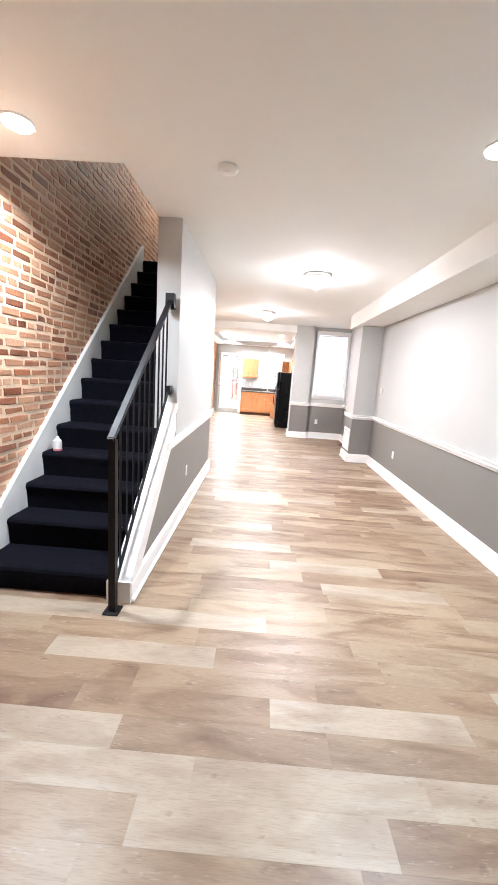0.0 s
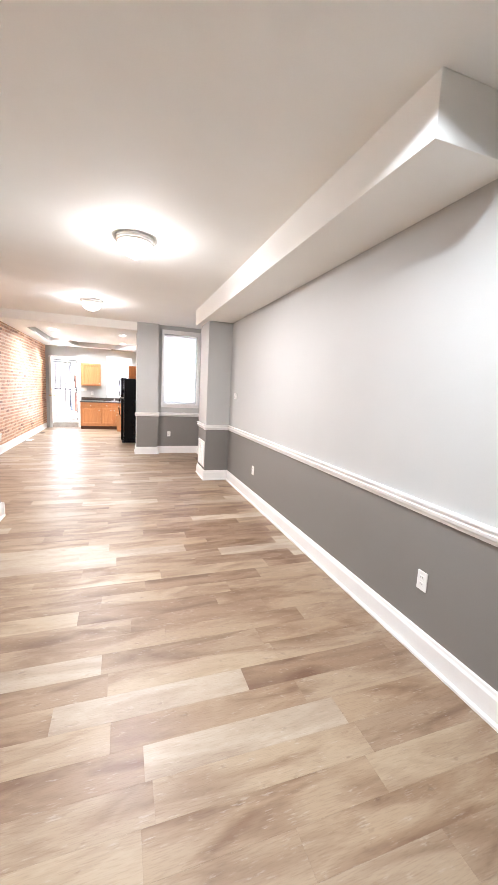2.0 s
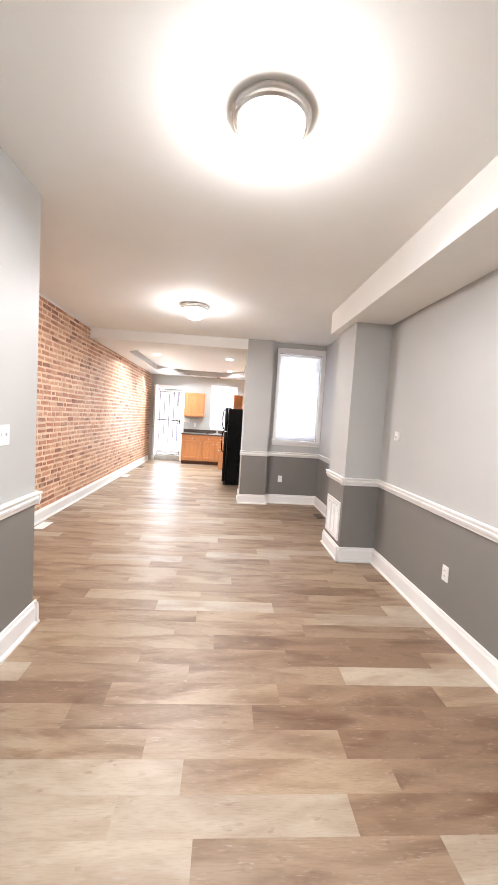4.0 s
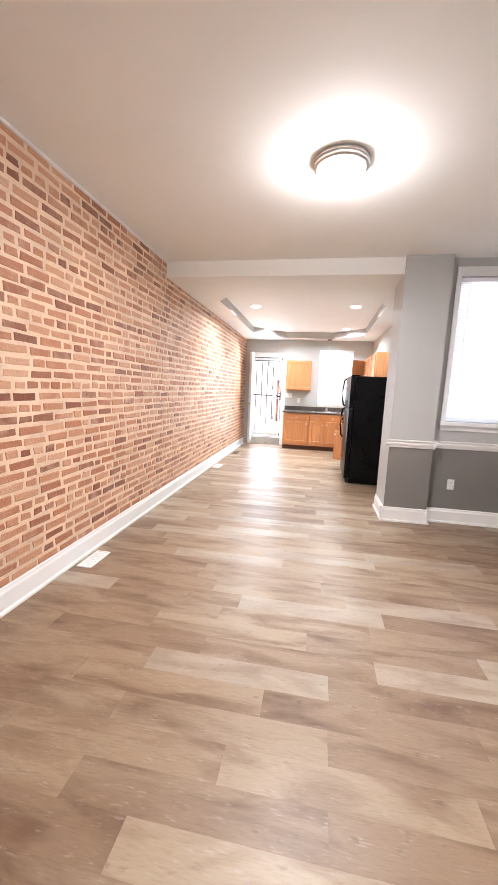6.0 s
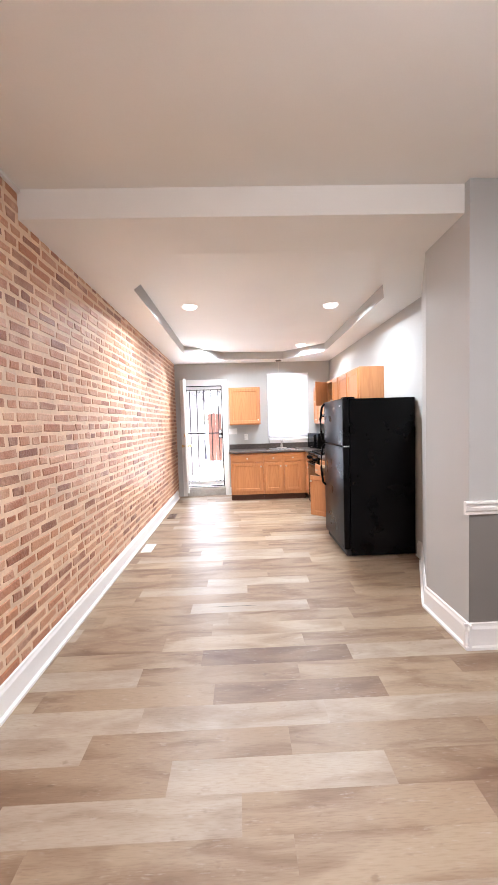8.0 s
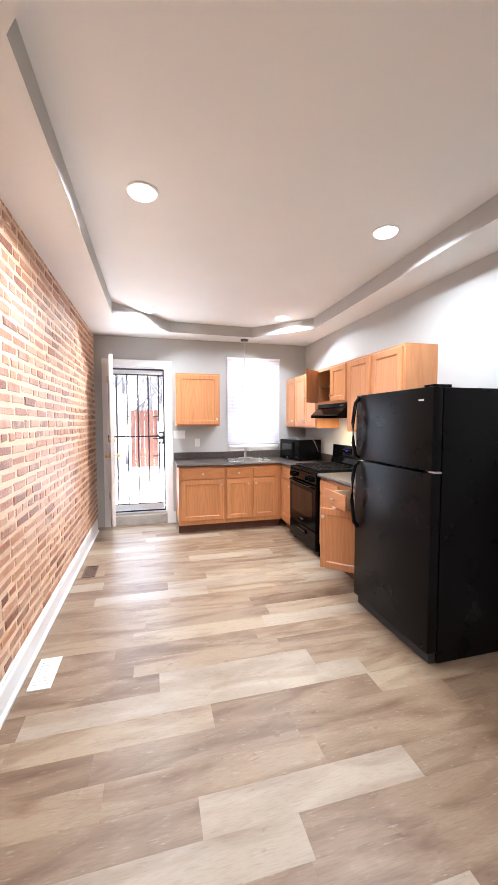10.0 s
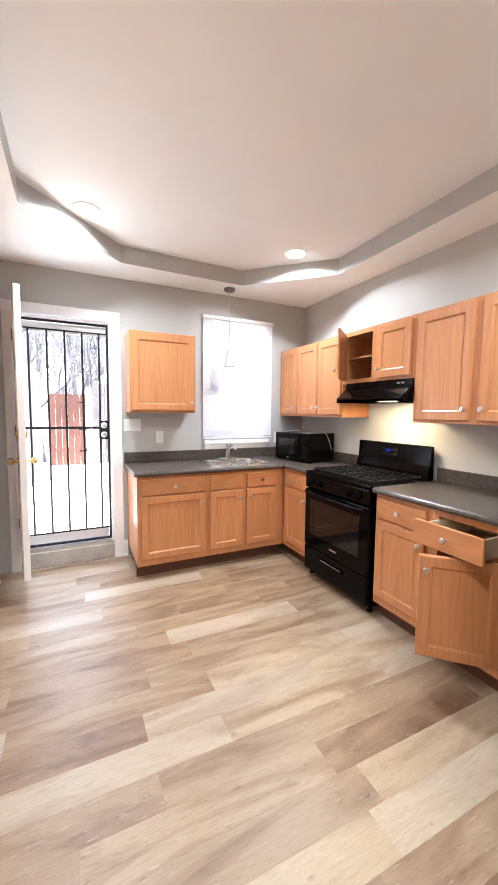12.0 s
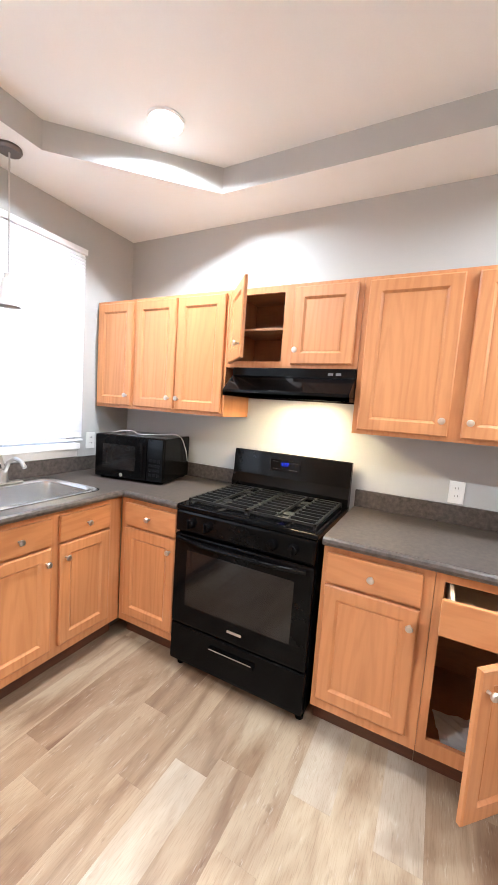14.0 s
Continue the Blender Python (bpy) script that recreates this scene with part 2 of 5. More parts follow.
    l.new(flecks.outputs["Fac"], lf.inputs["Value"])
    where.inputs["From Min"].default_value, where.inputs["From Max"].default_value, where.inputs["To Max"].default_value = 0.5, 0.64, 0.3
    l.new(knots.outputs["Fac"], where.inputs["Value"])
    both.operation = "MULTIPLY"
    l.new(lf.outputs["Result"], both.inputs[0])
    l.new(where.outputs["Result"], both.inputs[1])
    lime.data_type = "RGBA"
    lime.inputs[7].default_value = (0.5, 0.45, 0.4, 1)
    l.new(both.outputs[0], lime.inputs[0])
    l.new(km.outputs[2], lime.inputs[6])
    l.new(lime.outputs[2], b.inputs["Base Color"])
    rr = n.new("ShaderNodeMapRange")
    rr.inputs["To Min"].default_value, rr.inputs["To Max"].default_value = 0.34, 0.47
    l.new(streak.outputs["Fac"], rr.inputs["Value"])
    l.new(rr.outputs["Result"], b.inputs["Roughness"])
    bp = n.new("ShaderNodeBump")
    bp.inputs["Strength"].default_value, bp.inputs["Distance"].default_value = 0.08, 0.002
    l.new(fine.outputs["Fac"], bp.inputs["Height"])
    l.new(bp.outputs["Normal"], b.inputs["Normal"])
    return m


M_CEIL = mat("ceiling_paint", (0.86, 0.865, 0.84), 0.75, vary=0.015, scale=2, grain=160, bump=0.05)
M_WALL = mat("light_grey_paint", (0.475, 0.48, 0.47), 0.5, vary=0.02, scale=2, grain=140, bump=0.06)
M_DADO = mat("dark_grey_paint", (0.205, 0.195, 0.183), 0.5, vary=0.03, scale=2, grain=140, bump=0.06)
M_TRIM = mat("white_gloss_paint", (0.82, 0.815, 0.80), 0.32, vary=0.02, scale=5, grain=90, bump=0.03)
M_MORTAR = mat("lime_mortar", (0.77, 0.58, 0.42), 0.6, vary=0.12, scale=5, grain=60, bump=0.5)
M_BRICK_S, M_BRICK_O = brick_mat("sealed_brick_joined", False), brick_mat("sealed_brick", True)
M_PLANK_PALE, M_PLANK_PALE_S = plank_mat("pale_vinyl_plank", True, True), plank_mat("pale_vinyl_plank_joined", False, True)
M_PLANK_S, M_PLANK_O = plank_mat("vinyl_plank_joined", False), plank_mat("vinyl_plank", True)
M_SUB = mat("floor_underlay", (0.16, 0.11, 0.075), 0.7)
M_OAKV = oak_mat("honey_oak_upright_grain", (0.53, 0.236, 0.1), (0.48, 0.205, 0.083), True)
M_OAKH = oak_mat("honey_oak_level_grain", (0.54, 0.24, 0.1), (0.48, 0.205, 0.083), False)
# toe kicks get a much darker brown than the cabinet doors
M_TOE = mat("dark_brown_kick", (0.1, 0.036, 0.018), 0.5, vary=0.15, stretch=(1, 1, 8))
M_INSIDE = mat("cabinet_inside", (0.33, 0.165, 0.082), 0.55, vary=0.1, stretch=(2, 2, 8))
M_NICKEL = mat("brushed_nickel", (0.62, 0.6, 0.57), 0.3, metal=1.0, vary=0.05, grain=200, bump=0.03)
M_STEEL = mat("sink_steel", (0.68, 0.68, 0.68), 0.25, metal=1.0, vary=0.05, grain=250, bump=0.03, stretch=(1, 8, 1))
M_BRASS = mat("aged_brass", (0.7, 0.5, 0.22), 0.3, metal=1.0, vary=0.1)
M_BLACK = mat("black_enamel", (0.003, 0.0028, 0.003), 0.11, vary=0.1, scale=4, grain=50, bump=0.003, spec=0.09)
M_FRIDGE = mat("black_textured_steel", (0.0035, 0.003, 0.0035), 0.28, vary=0.1, scale=5, grain=280, bump=0.04, spec=0.12)
M_IRON = mat("cast_iron", (0.012, 0.012, 0.012), 0.36, vary=0.2, grain=150, bump=0.15, spec=0.3)
M_BLACKIRON = mat("black_painted_iron", (0.011, 0.01, 0.011), 0.5, vary=0.15, grain=90, bump=0.06, spec=0.25)
M_CARPET = mat("navy_carpet", (0.0045, 0.0045, 0.009), 0.95, vary=0.4, scale=30, grain=420, bump=0.9, spec=0.1)
M_COUNTER = mat("dark_laminate", (0.085, 0.069, 0.06), 0.3, vary=0.25, scale=45, grain=260, bump=0.03, spread=(0.034, 0.027, 0.024), spec=0.4)
M_PLASTIC = mat("white_plastic", (0.8, 0.8, 0.78), 0.35, vary=0.015, bump=0.0)
M_KEY = mat("grey_print", (0.12, 0.12, 0.125), 0.4, bump=0.0)
M_BRONZE = mat("dark_nickel", (0.2, 0.18, 0.17), 0.35, metal=1.0)
M_DARKSLOT = mat("dark_slot", (0.02, 0.02, 0.02), 0.6)
M_OVENGLASS = mat("oven_glass", (0.009, 0.008, 0.008), 0.06, vary=0.05, bump=0.0, spec=0.4)
M_BLIND = mat("white_vinyl_blind", (0.85, 0.85, 0.86), 0.45, vary=0.01, bump=0.0)
M_STONE = mat("door_sill_concrete", (0.4, 0.37, 0.33), 0.8, vary=0.15, grain=70, bump=0.4)
M_GLASS = glass("clear_glass")
M_FROST = glow("frosted_glass_lit", (1.0, 0.96, 0.9), 0.5)
M_LED = glow("recessed_lens_lit", (1.0, 0.98, 0.95), 0.45)
M_PEND = mat("frosted_pendant_glass", (0.56, 0.56, 0.57), 0.4, vary=0.03, bump=0.0)
M_BLUE = glow("blue_digits", (0.0, 0.04, 1.0), 0.2)
M_BLUE.node_tree.nodes["Principled BSDF"].inputs["Base Color"].default_value = (0.01, 0.01, 0.03, 1)
M_CONC = mat("trodden_snow", (0.78, 0.79, 0.82), 0.85, vary=0.07, scale=1.5, grain=40, bump=0.4)
M_FENCE_RED = mat("cedar_picket", (0.13, 0.055, 0.036), 0.8, vary=0.2, stretch=(14, 14, 1.5), bump=0.2)
M_FENCE_GREY = mat("weathered_picket", (0.14, 0.122, 0.125), 0.85, vary=0.2, stretch=(14, 14, 1.5), bump=0.2)
M_BARK = mat("tree_bark", (0.17, 0.155, 0.16), 0.9, vary=0.3, stretch=(6, 6, 1), bump=0.4)


# ---- building helpers ----
def box(bm, x0, x1, y0, y1, z0, z1, bevel=0.0, m=None):
    vs = [bm.verts.new((x, y, z)) for x in (x0, x1) for y in (y0, y1) for z in (z0, z1)]
    fs = [bm.faces.new([vs[i] for i in q]) for q in ((0, 1, 3, 2), (4, 6, 7, 5), (0, 4, 5, 1), (2, 3, 7, 6), (0, 2, 6, 4), (1, 5, 7, 3))]
    made = vs
    if bevel:
        es = list({e for f in fs for e in f.edges})
        r = bmesh.ops.bevel(bm, geom=es, offset=bevel, segments=2, affect="EDGES", profile=0.6)
        made = list({v for f in r["faces"] for v in f.verts} | {v for v in vs if v.is_valid})
    if m is not None:
        bmesh.ops.transform(bm, matrix=m, verts=made)
    return made


def lathe(bm, profile, steps=20, m=None):
    """Turn a list of (radius, height) round the z axis."""
    rings = []
    for r, z in profile:
        rings.append([bm.verts.new((r * math.cos(2 * math.pi * i / steps), r * math.sin(2 * math.pi * i / steps), z)) for i in range(steps)])
    for a, b in zip(rings, rings[1:]):
        for i in range(steps):
            j = (i + 1) % steps
            bm.faces.new((a[i], a[j], b[j], b[i]))
    bm.faces.new(list(reversed(rings[0])))
    bm.faces.new(rings[-1])
    if m is not None:
        bmesh.ops.transform(bm, matrix=m, verts=[v for r in rings for v in r])


def tube(bm, points, radius, steps=8):
    """A round bar along a line of points."""
    rings = []
    pts = [Vector(p) for p in points]
    for i, p in enumerate(pts):
        d = (pts[min(i + 1, len(pts) - 1)] - pts[max(i - 1, 0)]).normalized()
        q = d.to_track_quat("Z", "Y")
        rings.append([bm.verts.new(p + q @ Vector((radius * math.cos(2 * math.pi * k / steps), radius * math.sin(2 * math.pi * k / steps), 0))) for k in range(steps)])
    for a, b in zip(rings, rings[1:]):
        for i in range(steps):
            j = (i + 1) % steps
            bm.faces.new((a[i], a[j], b[j], b[i]))
    bm.faces.new(list(reversed(rings[0])))
    bm.faces.new(rings[-1])


def prism(bm, outline, z0, z1):
    """An upright prism over a plan outline."""
    lo, hi = [bm.verts.new((x, y, z0)) for x, y in outline], [bm.verts.new((x, y, z1)) for x, y in outline]
    bm.faces.new(list(reversed(lo)))
    bm.faces.new(hi)
    for i in range(len(lo)):
        j = (i + 1) % len(lo)
        bm.faces.new((lo[i], lo[j], hi[j], hi[i]))


def extrude_profile(bm, profile, a, b):
    """A moulding: profile points (out, up) swept from a to b; 'out' points to the left of the way from a to b."""
    a, b = Vector(a), Vector(b)
    d = (b - a).normalized()
    out = Vector((-d.y, d.x, 0))
    ends = [[bm.verts.new(p + out * o + Vector((0, 0, u))) for o, u in profile] for p in (a, b)]
    k = len(profile)
    for i in range(k):
        j = (i + 1) % k
        bm.faces.new((ends[0][i], ends[0][j], ends[1][j], ends[1][i]))
    bm.faces.new(list(reversed(ends[0])))
    bm.faces.new(ends[1])


def to_mesh(name, bm, material, smooth=False):
    bmesh.ops.recalc_face_normals(bm, faces=bm.faces)
    me = bpy.data.meshes.new(name)
    bm.to_mesh(me)
    bm.free()
    for x in material if isinstance(material, (list, tuple)) else (material,):
        me.materials.append(x)
    if smooth:
        me.polygons.foreach_set("use_smooth", [True] * len(me.polygons))
        me.set_sharp_from_angle(angle=radians(35))
    return me


def part(name, bm, material, parent, label="", m=None, smooth=False):
    ob = new(name, to_mesh(name, bm, material, smooth))
    ob.parent = parent
    if m is not None:
        ob.matrix_local = m
    return tagged(ob, label)


def thing(name, m, label, category, group="", kind=""):
    ob = new(name)
    ob.empty_display_size = 0.1
    ob.matrix_world = m
    return tagged(ob, label, category, group, kind)


def solid(name, bm, material, label, category, kind="", m=None, smooth=False, group=""):
    ob = new(name, to_mesh(name, bm, material, smooth))
    if m is not None:
        ob.matrix_world = m
    return tagged(ob, label, category, group, kind)


def structure(name, bm, material, label="", category=""):
    return solid(name, bm, material, label, category, "structure")


# ---- the shell ----
BRICK_X, EAST_X, KEAST_X, NORTH_Y, SOUTH_Y = -1.455, 2.55, 1.62, 14.58, -1.9
STUB_X, STUB_Y, NOOK_Y, BEAM_Y = 1.17, 9.41, 9.53, 9.46
STAIR_X, STAIR_END = -0.385, 5.62
DADO = 0.88
PIER_X, SOFFIT_Z = 2.165, 2.56


def painted(name, boxes, label, dado=True, category="wall"):
    """A wall of boxes, dark grey under the chair rail and light grey above."""
    bm = bmesh.new()
    for x0, x1, y0, y1, z0, z1 in boxes:
        cuts = [z0, DADO, z1] if dado and z0 < DADO < z1 else [z0, z1]
        for a, b in zip(cuts, cuts[1:]):
            n0 = len(bm.faces)
            box(bm, x0, x1, y0, y1, a, b)
            bm.faces.ensure_lookup_table()
            for f in bm.faces[n0:]:
                f.material_index = 1 if dado and b <= DADO else 0
    return structure(name, bm, [M_WALL, M_DADO], label, category)


painted("wall_east", [(EAST_X, EAST_X + 0.15, SOUTH_Y, NOOK_Y + 0.2, 0, 3.0)], "light grey painted wall with dark grey dado")
painted("wall_south", [(BRICK_X - 0.2, EAST_X + 0.15, SOUTH_Y - 0.15, SOUTH_Y, 0, 3.0)], "plain light grey wall with dark grey dado")
WX0, WX1, WZ0, WZ1 = 1.745, 2.475, 1.14, 2.64
painted("wall_nook", [(KEAST_X, WX0, NOOK_Y, NOOK_Y + 0.2, 0, CEIL), (WX1, EAST_X, NOOK_Y, NOOK_Y + 0.2, 0, CEIL),
                      (WX0, WX1, NOOK_Y, NOOK_Y + 0.2, 0, WZ0), (WX0, WX1, NOOK_Y, NOOK_Y + 0.2, WZ1, CEIL)], "grey two-tone wall round a small window")
bm = bmesh.new()
for z0, z1, k in ((0, DADO, 1), (DADO, CEIL, 0)):
    n0 = len(bm.faces)
    box(bm, STUB_X, KEAST_X, STUB_Y, 9.92, z0, z1)
    bm.faces.ensure_lookup_table()
    for f in bm.faces[n0:]:
        f.material_index = 1 if k and f.calc_center_median().y < STUB_Y + 0.001 else 0
structure("wall_stub", bm, [M_WALL, M_DADO], "short grey wall beside the kitchen opening", "wall")
bm = bmesh.new()
prism(bm, [(STUB_X, 9.92), (KEAST_X, 9.92), (KEAST_X, 10.78), (1.575, 10.78)], 0, KCEIL + 0.01)
structure("wall_slant", bm, M_WALL, "short slanted grey wall beside the refrigerator", "wall")
painted("pier", [(PIER_X, EAST_X, 6.94, 7.52, 0, SOFFIT_Z)], "grey two-tone pier boxed out from the wall", category="pier")
painted("wall_kitchen_east", [(KEAST_X, KEAST_X + 0.15, 9.73, NORTH_Y + 0.2, 0, 3.0)], "plain light grey kitchen wall", dado=False)
DX0, DX1, DZ0, DZ1 = -1.285, -0.515, 0.17, 2.225
KX0, KX1, KZ0, KZ1 = 0.396, 1.152, 1.12, 2.37
Y0, Y1 = NORTH_Y, NORTH_Y + 0.2
painted("wall_north", [(BRICK_X - 0.2, DX0, Y0, Y1, 0, 3.0), (DX0, DX1, Y0, Y1, DZ1, 3.0), (DX1, KX0, Y0, Y1, 0, 3.0),
                       (KX0, KX1, Y0, Y1, 0, KZ0), (KX0, KX1, Y0, Y1, KZ1, 3.0), (KX1, KEAST_X + 0.15, Y0, Y1, 0, 3.0)], "light grey kitchen wall with a door and a window", dado=False)
bm = bmesh.new()
box(bm, BRICK_X - 0.22, BRICK_X - 0.0025, SOUTH_Y - 0.15, NORTH_Y, -0.1, 5.4)
wall_west = structure("wall_west", bm, M_MORTAR, "exposed red brick party wall with pale mortar", "wall")

bm = bmesh.new()
box(bm, BRICK_X - 0.2, EAST_X + 0.15, SOUTH_Y - 0.15, NORTH_Y + 0.2, -0.2, -0.006)
floor = structure("floor", bm, M_SUB, "greige vinyl plank floor", "floor")

# ceilings
HX, HY0, HY1 = -0.595, 2.5, 5.55
bm = bmesh.new()
box(bm, BRICK_X - 0.2, EAST_X + 0.15, SOUTH_Y - 0.15, HY0, CEIL, 3.02)
box(bm, HX, EAST_X + 0.15, HY0, HY1, CEIL, 3.02)
box(bm, BRICK_X - 0.2, EAST_X + 0.15, HY1, NOOK_Y + 0.2, CEIL, 3.02)
structure("ceiling", bm, M_CEIL, "white painted ceiling", "ceiling")
TRAY_OUT = [(-1.1, 10.54), (-0.62, 9.88), (0.82, 9.88), (1.25, 10.88), (1.297, 13.58), (0.66, 14.23), (-0.46, 14.19), (-1.11, 13.53)]
bm = bmesh.new()
X0, X1 = BRICK_X - 0.05, KEAST_X
inner = [bm.verts.new((x, y, KCEIL)) for x, y in TRAY_OUT]
inner_up = [bm.verts.new((x, y, TRAY)) for x, y in TRAY_OUT]
rim = [bm.verts.new((x, y, KCEIL)) for x, y in ((X0, BEAM_Y), (STUB_X, BEAM_Y), (STUB_X, 9.93), (X1, 9.93), (X1, NORTH_Y), (X0, NORTH_Y))]
for q in ((rim[0], inner[0], inner[7]), (rim[0], inner[7], rim[5]), (rim[0], inner[1], inner[0]), (rim[0], rim[1], inner[2]), (rim[0], inner[2], inner[1]), (rim[1], rim[2], inner[3], inner[2]),
          (rim[2], rim[3], inner[3]), (rim[3], rim[4], inner[4], inner[3]), (rim[4], inner[5], inner[4]), (rim[4], rim[5], inner[6], inner[5]), (rim[5], inner[7], inner[6])):
    bm.faces.new(q)
# tray sides take the wall grey: their shade is put into the colour
for i in range(8):
    j = (i + 1) % 8
    bm.faces.new((inner[i], inner[j], inner_up[j], inner_up[i])).material_index = 1
bm.faces.new(inner_up)
rim[0].co.z = rim[1].co.z = KCEIL + 0.02  # the old beam sags less than the ceiling behind it
top = [bm.verts.new((v.co.x, v.co.y, 3.0)) for v in rim]
for i in range(6):
    j = (i + 1) % 6
    bm.faces.new((rim[i], rim[j], top[j], top[i]))
bm.faces.new(top)
structure("ceiling_kitchen", bm, [M_CEIL, M_WALL], "white dropped kitchen ceiling, eight-sided tray with shade-grey sides", "ceiling")
bm = bmesh.new()
box(bm, 2.07, EAST_X, 2.42, 7.58, SOFFIT_Z, CEIL, 0.004)
structure("soffit", bm, M_CEIL, "white boxed soffit along the wall", "soffit")

# stair enclosure
painted("wall_stair", [(-0.575, STAIR_X, 3.3, STAIR_END, 0, CEIL)], "light grey wall beside the stairs with dark grey dado")
bm = bmesh.new()
box(bm, HX, -0.575, 3.3, STAIR_END, 0, CEIL)
structure("wall_stair_inner", bm, M_WALL, "light grey inner face of the stair wall", "wall")
bm = bmesh.new()
box(bm, BRICK_X, HX, STAIR_END - 0.1, STAIR_END, 0, CEIL)
structure("wall_stair_end", bm, M_WALL, "light grey wall behind the stairs", "wall")
RISE, RUN, NOSE_Y, NOSE_Z = 0.2044, 0.2317, 2.394, 0.373
SLOPE = RISE / RUN


def nose(y):
    return NOSE_Z + (y - NOSE_Y) * SLOPE


bm = bmesh.new()
# knee wall under the rail: a side panel with a sloped top
ya, yb = 2.1, 3.3
za, zb = nose(ya) + 0.03, nose(yb) + 0.03
for x0, x1 in ((-0.49, STAIR_X),):
    prof = [(ya, 0), (yb, 0), (yb, zb), (ya, za)]
    lo, hi = [bm.verts.new((x0, y, z)) for y, z in prof], [bm.verts.new((x1, y, z)) for y, z in prof]
    bm.faces.new(lo)
    bm.faces.new(list(reversed(hi)))
    for i in range(4):
        j = (i + 1) % 4
        bm.faces.new((lo[i], hi[i], hi[j], lo[j]))
structure("wall_knee", bm, M_DADO, "dark grey knee wall below the stair rail", "wall")
bm = bmesh.new()
box(bm, HX, HX + 0.1, HY0, HY1 + 1.2, 3.02, 5.4)
box(bm, BRICK_X, HX + 0.1, HY0 - 0.1, HY0, 3.02, 5.4)
box(bm, BRICK_X, HX + 0.1, 6.75, 6.85, 3.02, 5.4)
structure("wall_upstairs", bm, M_WALL, "light grey stairwell walls of the upper floor", "wall")
bm = bmesh.new()
box(bm, BRICK_X - 0.2, HX + 0.1, HY0 - 0.1, 6.85, 5.4, 5.5)
structure("ceiling_upstairs", bm, M_CEIL, "white stairwell ceiling", "ceiling")

# mouldings
BASE = [(0, 0), (0.034, 0), (0.034, 0.016), (0.018, 0.022), (0.018, 0.125), (0.011, 0.14), (0.009, 0.156), (0, 0.16)]
RAIL = [(0, -0.04), (0.012, -0.04), (0.016, -0.022), (0.026, -0.012), (0.03, 0.006), (0.024, 0.012), (0.024, 0.022), (0.036, 0.03), (0.036, 0.04), (0, 0.042)]


def runs(name, profile, z, lines, label, category):
    bm = bmesh.new()
    for a, b in lines:
        extrude_profile(bm, profile, (*a, z), (*b, z))
    return structure(name, bm, M_TRIM, label, category)


E, W_ = EAST_X, BRICK_X
EAST_LINE = [((E, SOUTH_Y), (E, 6.94)), ((E, 6.94), (PIER_X - 0.034, 6.94)), ((PIER_X, 6.94 - 0.034), (PIER_X, 7.52 + 0.034)), ((PIER_X, 7.52), (E, 7.52)), ((E, 7.52), (E, NOOK_Y)),
             ((E, NOOK_Y), (KEAST_X, NOOK_Y)), ((KEAST_X, NOOK_Y), (KEAST_X, STUB_Y - 0.034)), ((KEAST_X, STUB_Y), (STUB_X - 0.034, STUB_Y))]
runs("baseboard_east", BASE, 0, EAST_LINE + [((STUB_X, STUB_Y - 0.034), (STUB_X, 9.92)), ((STUB_X, 9.92), (1.575, 10.78)), ((KEAST_X, 10.78), (KEAST_X, 10.95))], "white moulded baseboard", "baseboard")
runs("chair_rail_east", RAIL, DADO, EAST_LINE, "white moulded chair rail", "chair rail")
runs("baseboard_stair", BASE, 0, [((STAIR_X, STAIR_END + 0.034), (STAIR_X, 2.08)), ((W_, STAIR_END), (STAIR_X + 0.034, STAIR_END))], "white moulded baseboard", "baseboard")
runs("chair_rail_stair", RAIL, DADO, [((STAIR_X, STAIR_END + 0.03), (STAIR_X, 2.93)), ((W_, STAIR_END), (STAIR_X + 0.03, STAIR_END))], "white moulded chair rail", "chair rail")
runs("baseboard_west", BASE, 0, [((W_ + 0.004, 14.4), (W_ + 0.004, STAIR_END)), ((W_ + 0.004, 2.0), (W_ + 0.004, SOUTH_Y))], "white moulded baseboard below the bricks", "baseboard")
runs("baseboard_south", BASE, 0, [((W_, SOUTH_Y), (E, SOUTH_Y))], "white moulded baseboard", "baseboard")
runs("baseboard_north", BASE, 0, [((-0.395, NORTH_Y), (-0.46, NORTH_Y))], "white moulded baseboard", "baseboard")
bm = bmesh.new()
box(bm, W_ - 0.01, W_ + 0.02, STAIR_END, BEAM_Y, CEIL - 0.022, CEIL - 0.002, 0.004)
structure("trim_brick_top", bm, M_TRIM, "thin white strip where bricks meet ceiling", "trim")

# ---- stairs ----
stairs = thing("staircase", pose(-1.0, 2.1, 0), "steep staircase covered in dark navy carpet", "staircase")
stairs_inv = stairs.matrix_world.inverted()
SX0, SX1 = BRICK_X + 0.03, -0.497
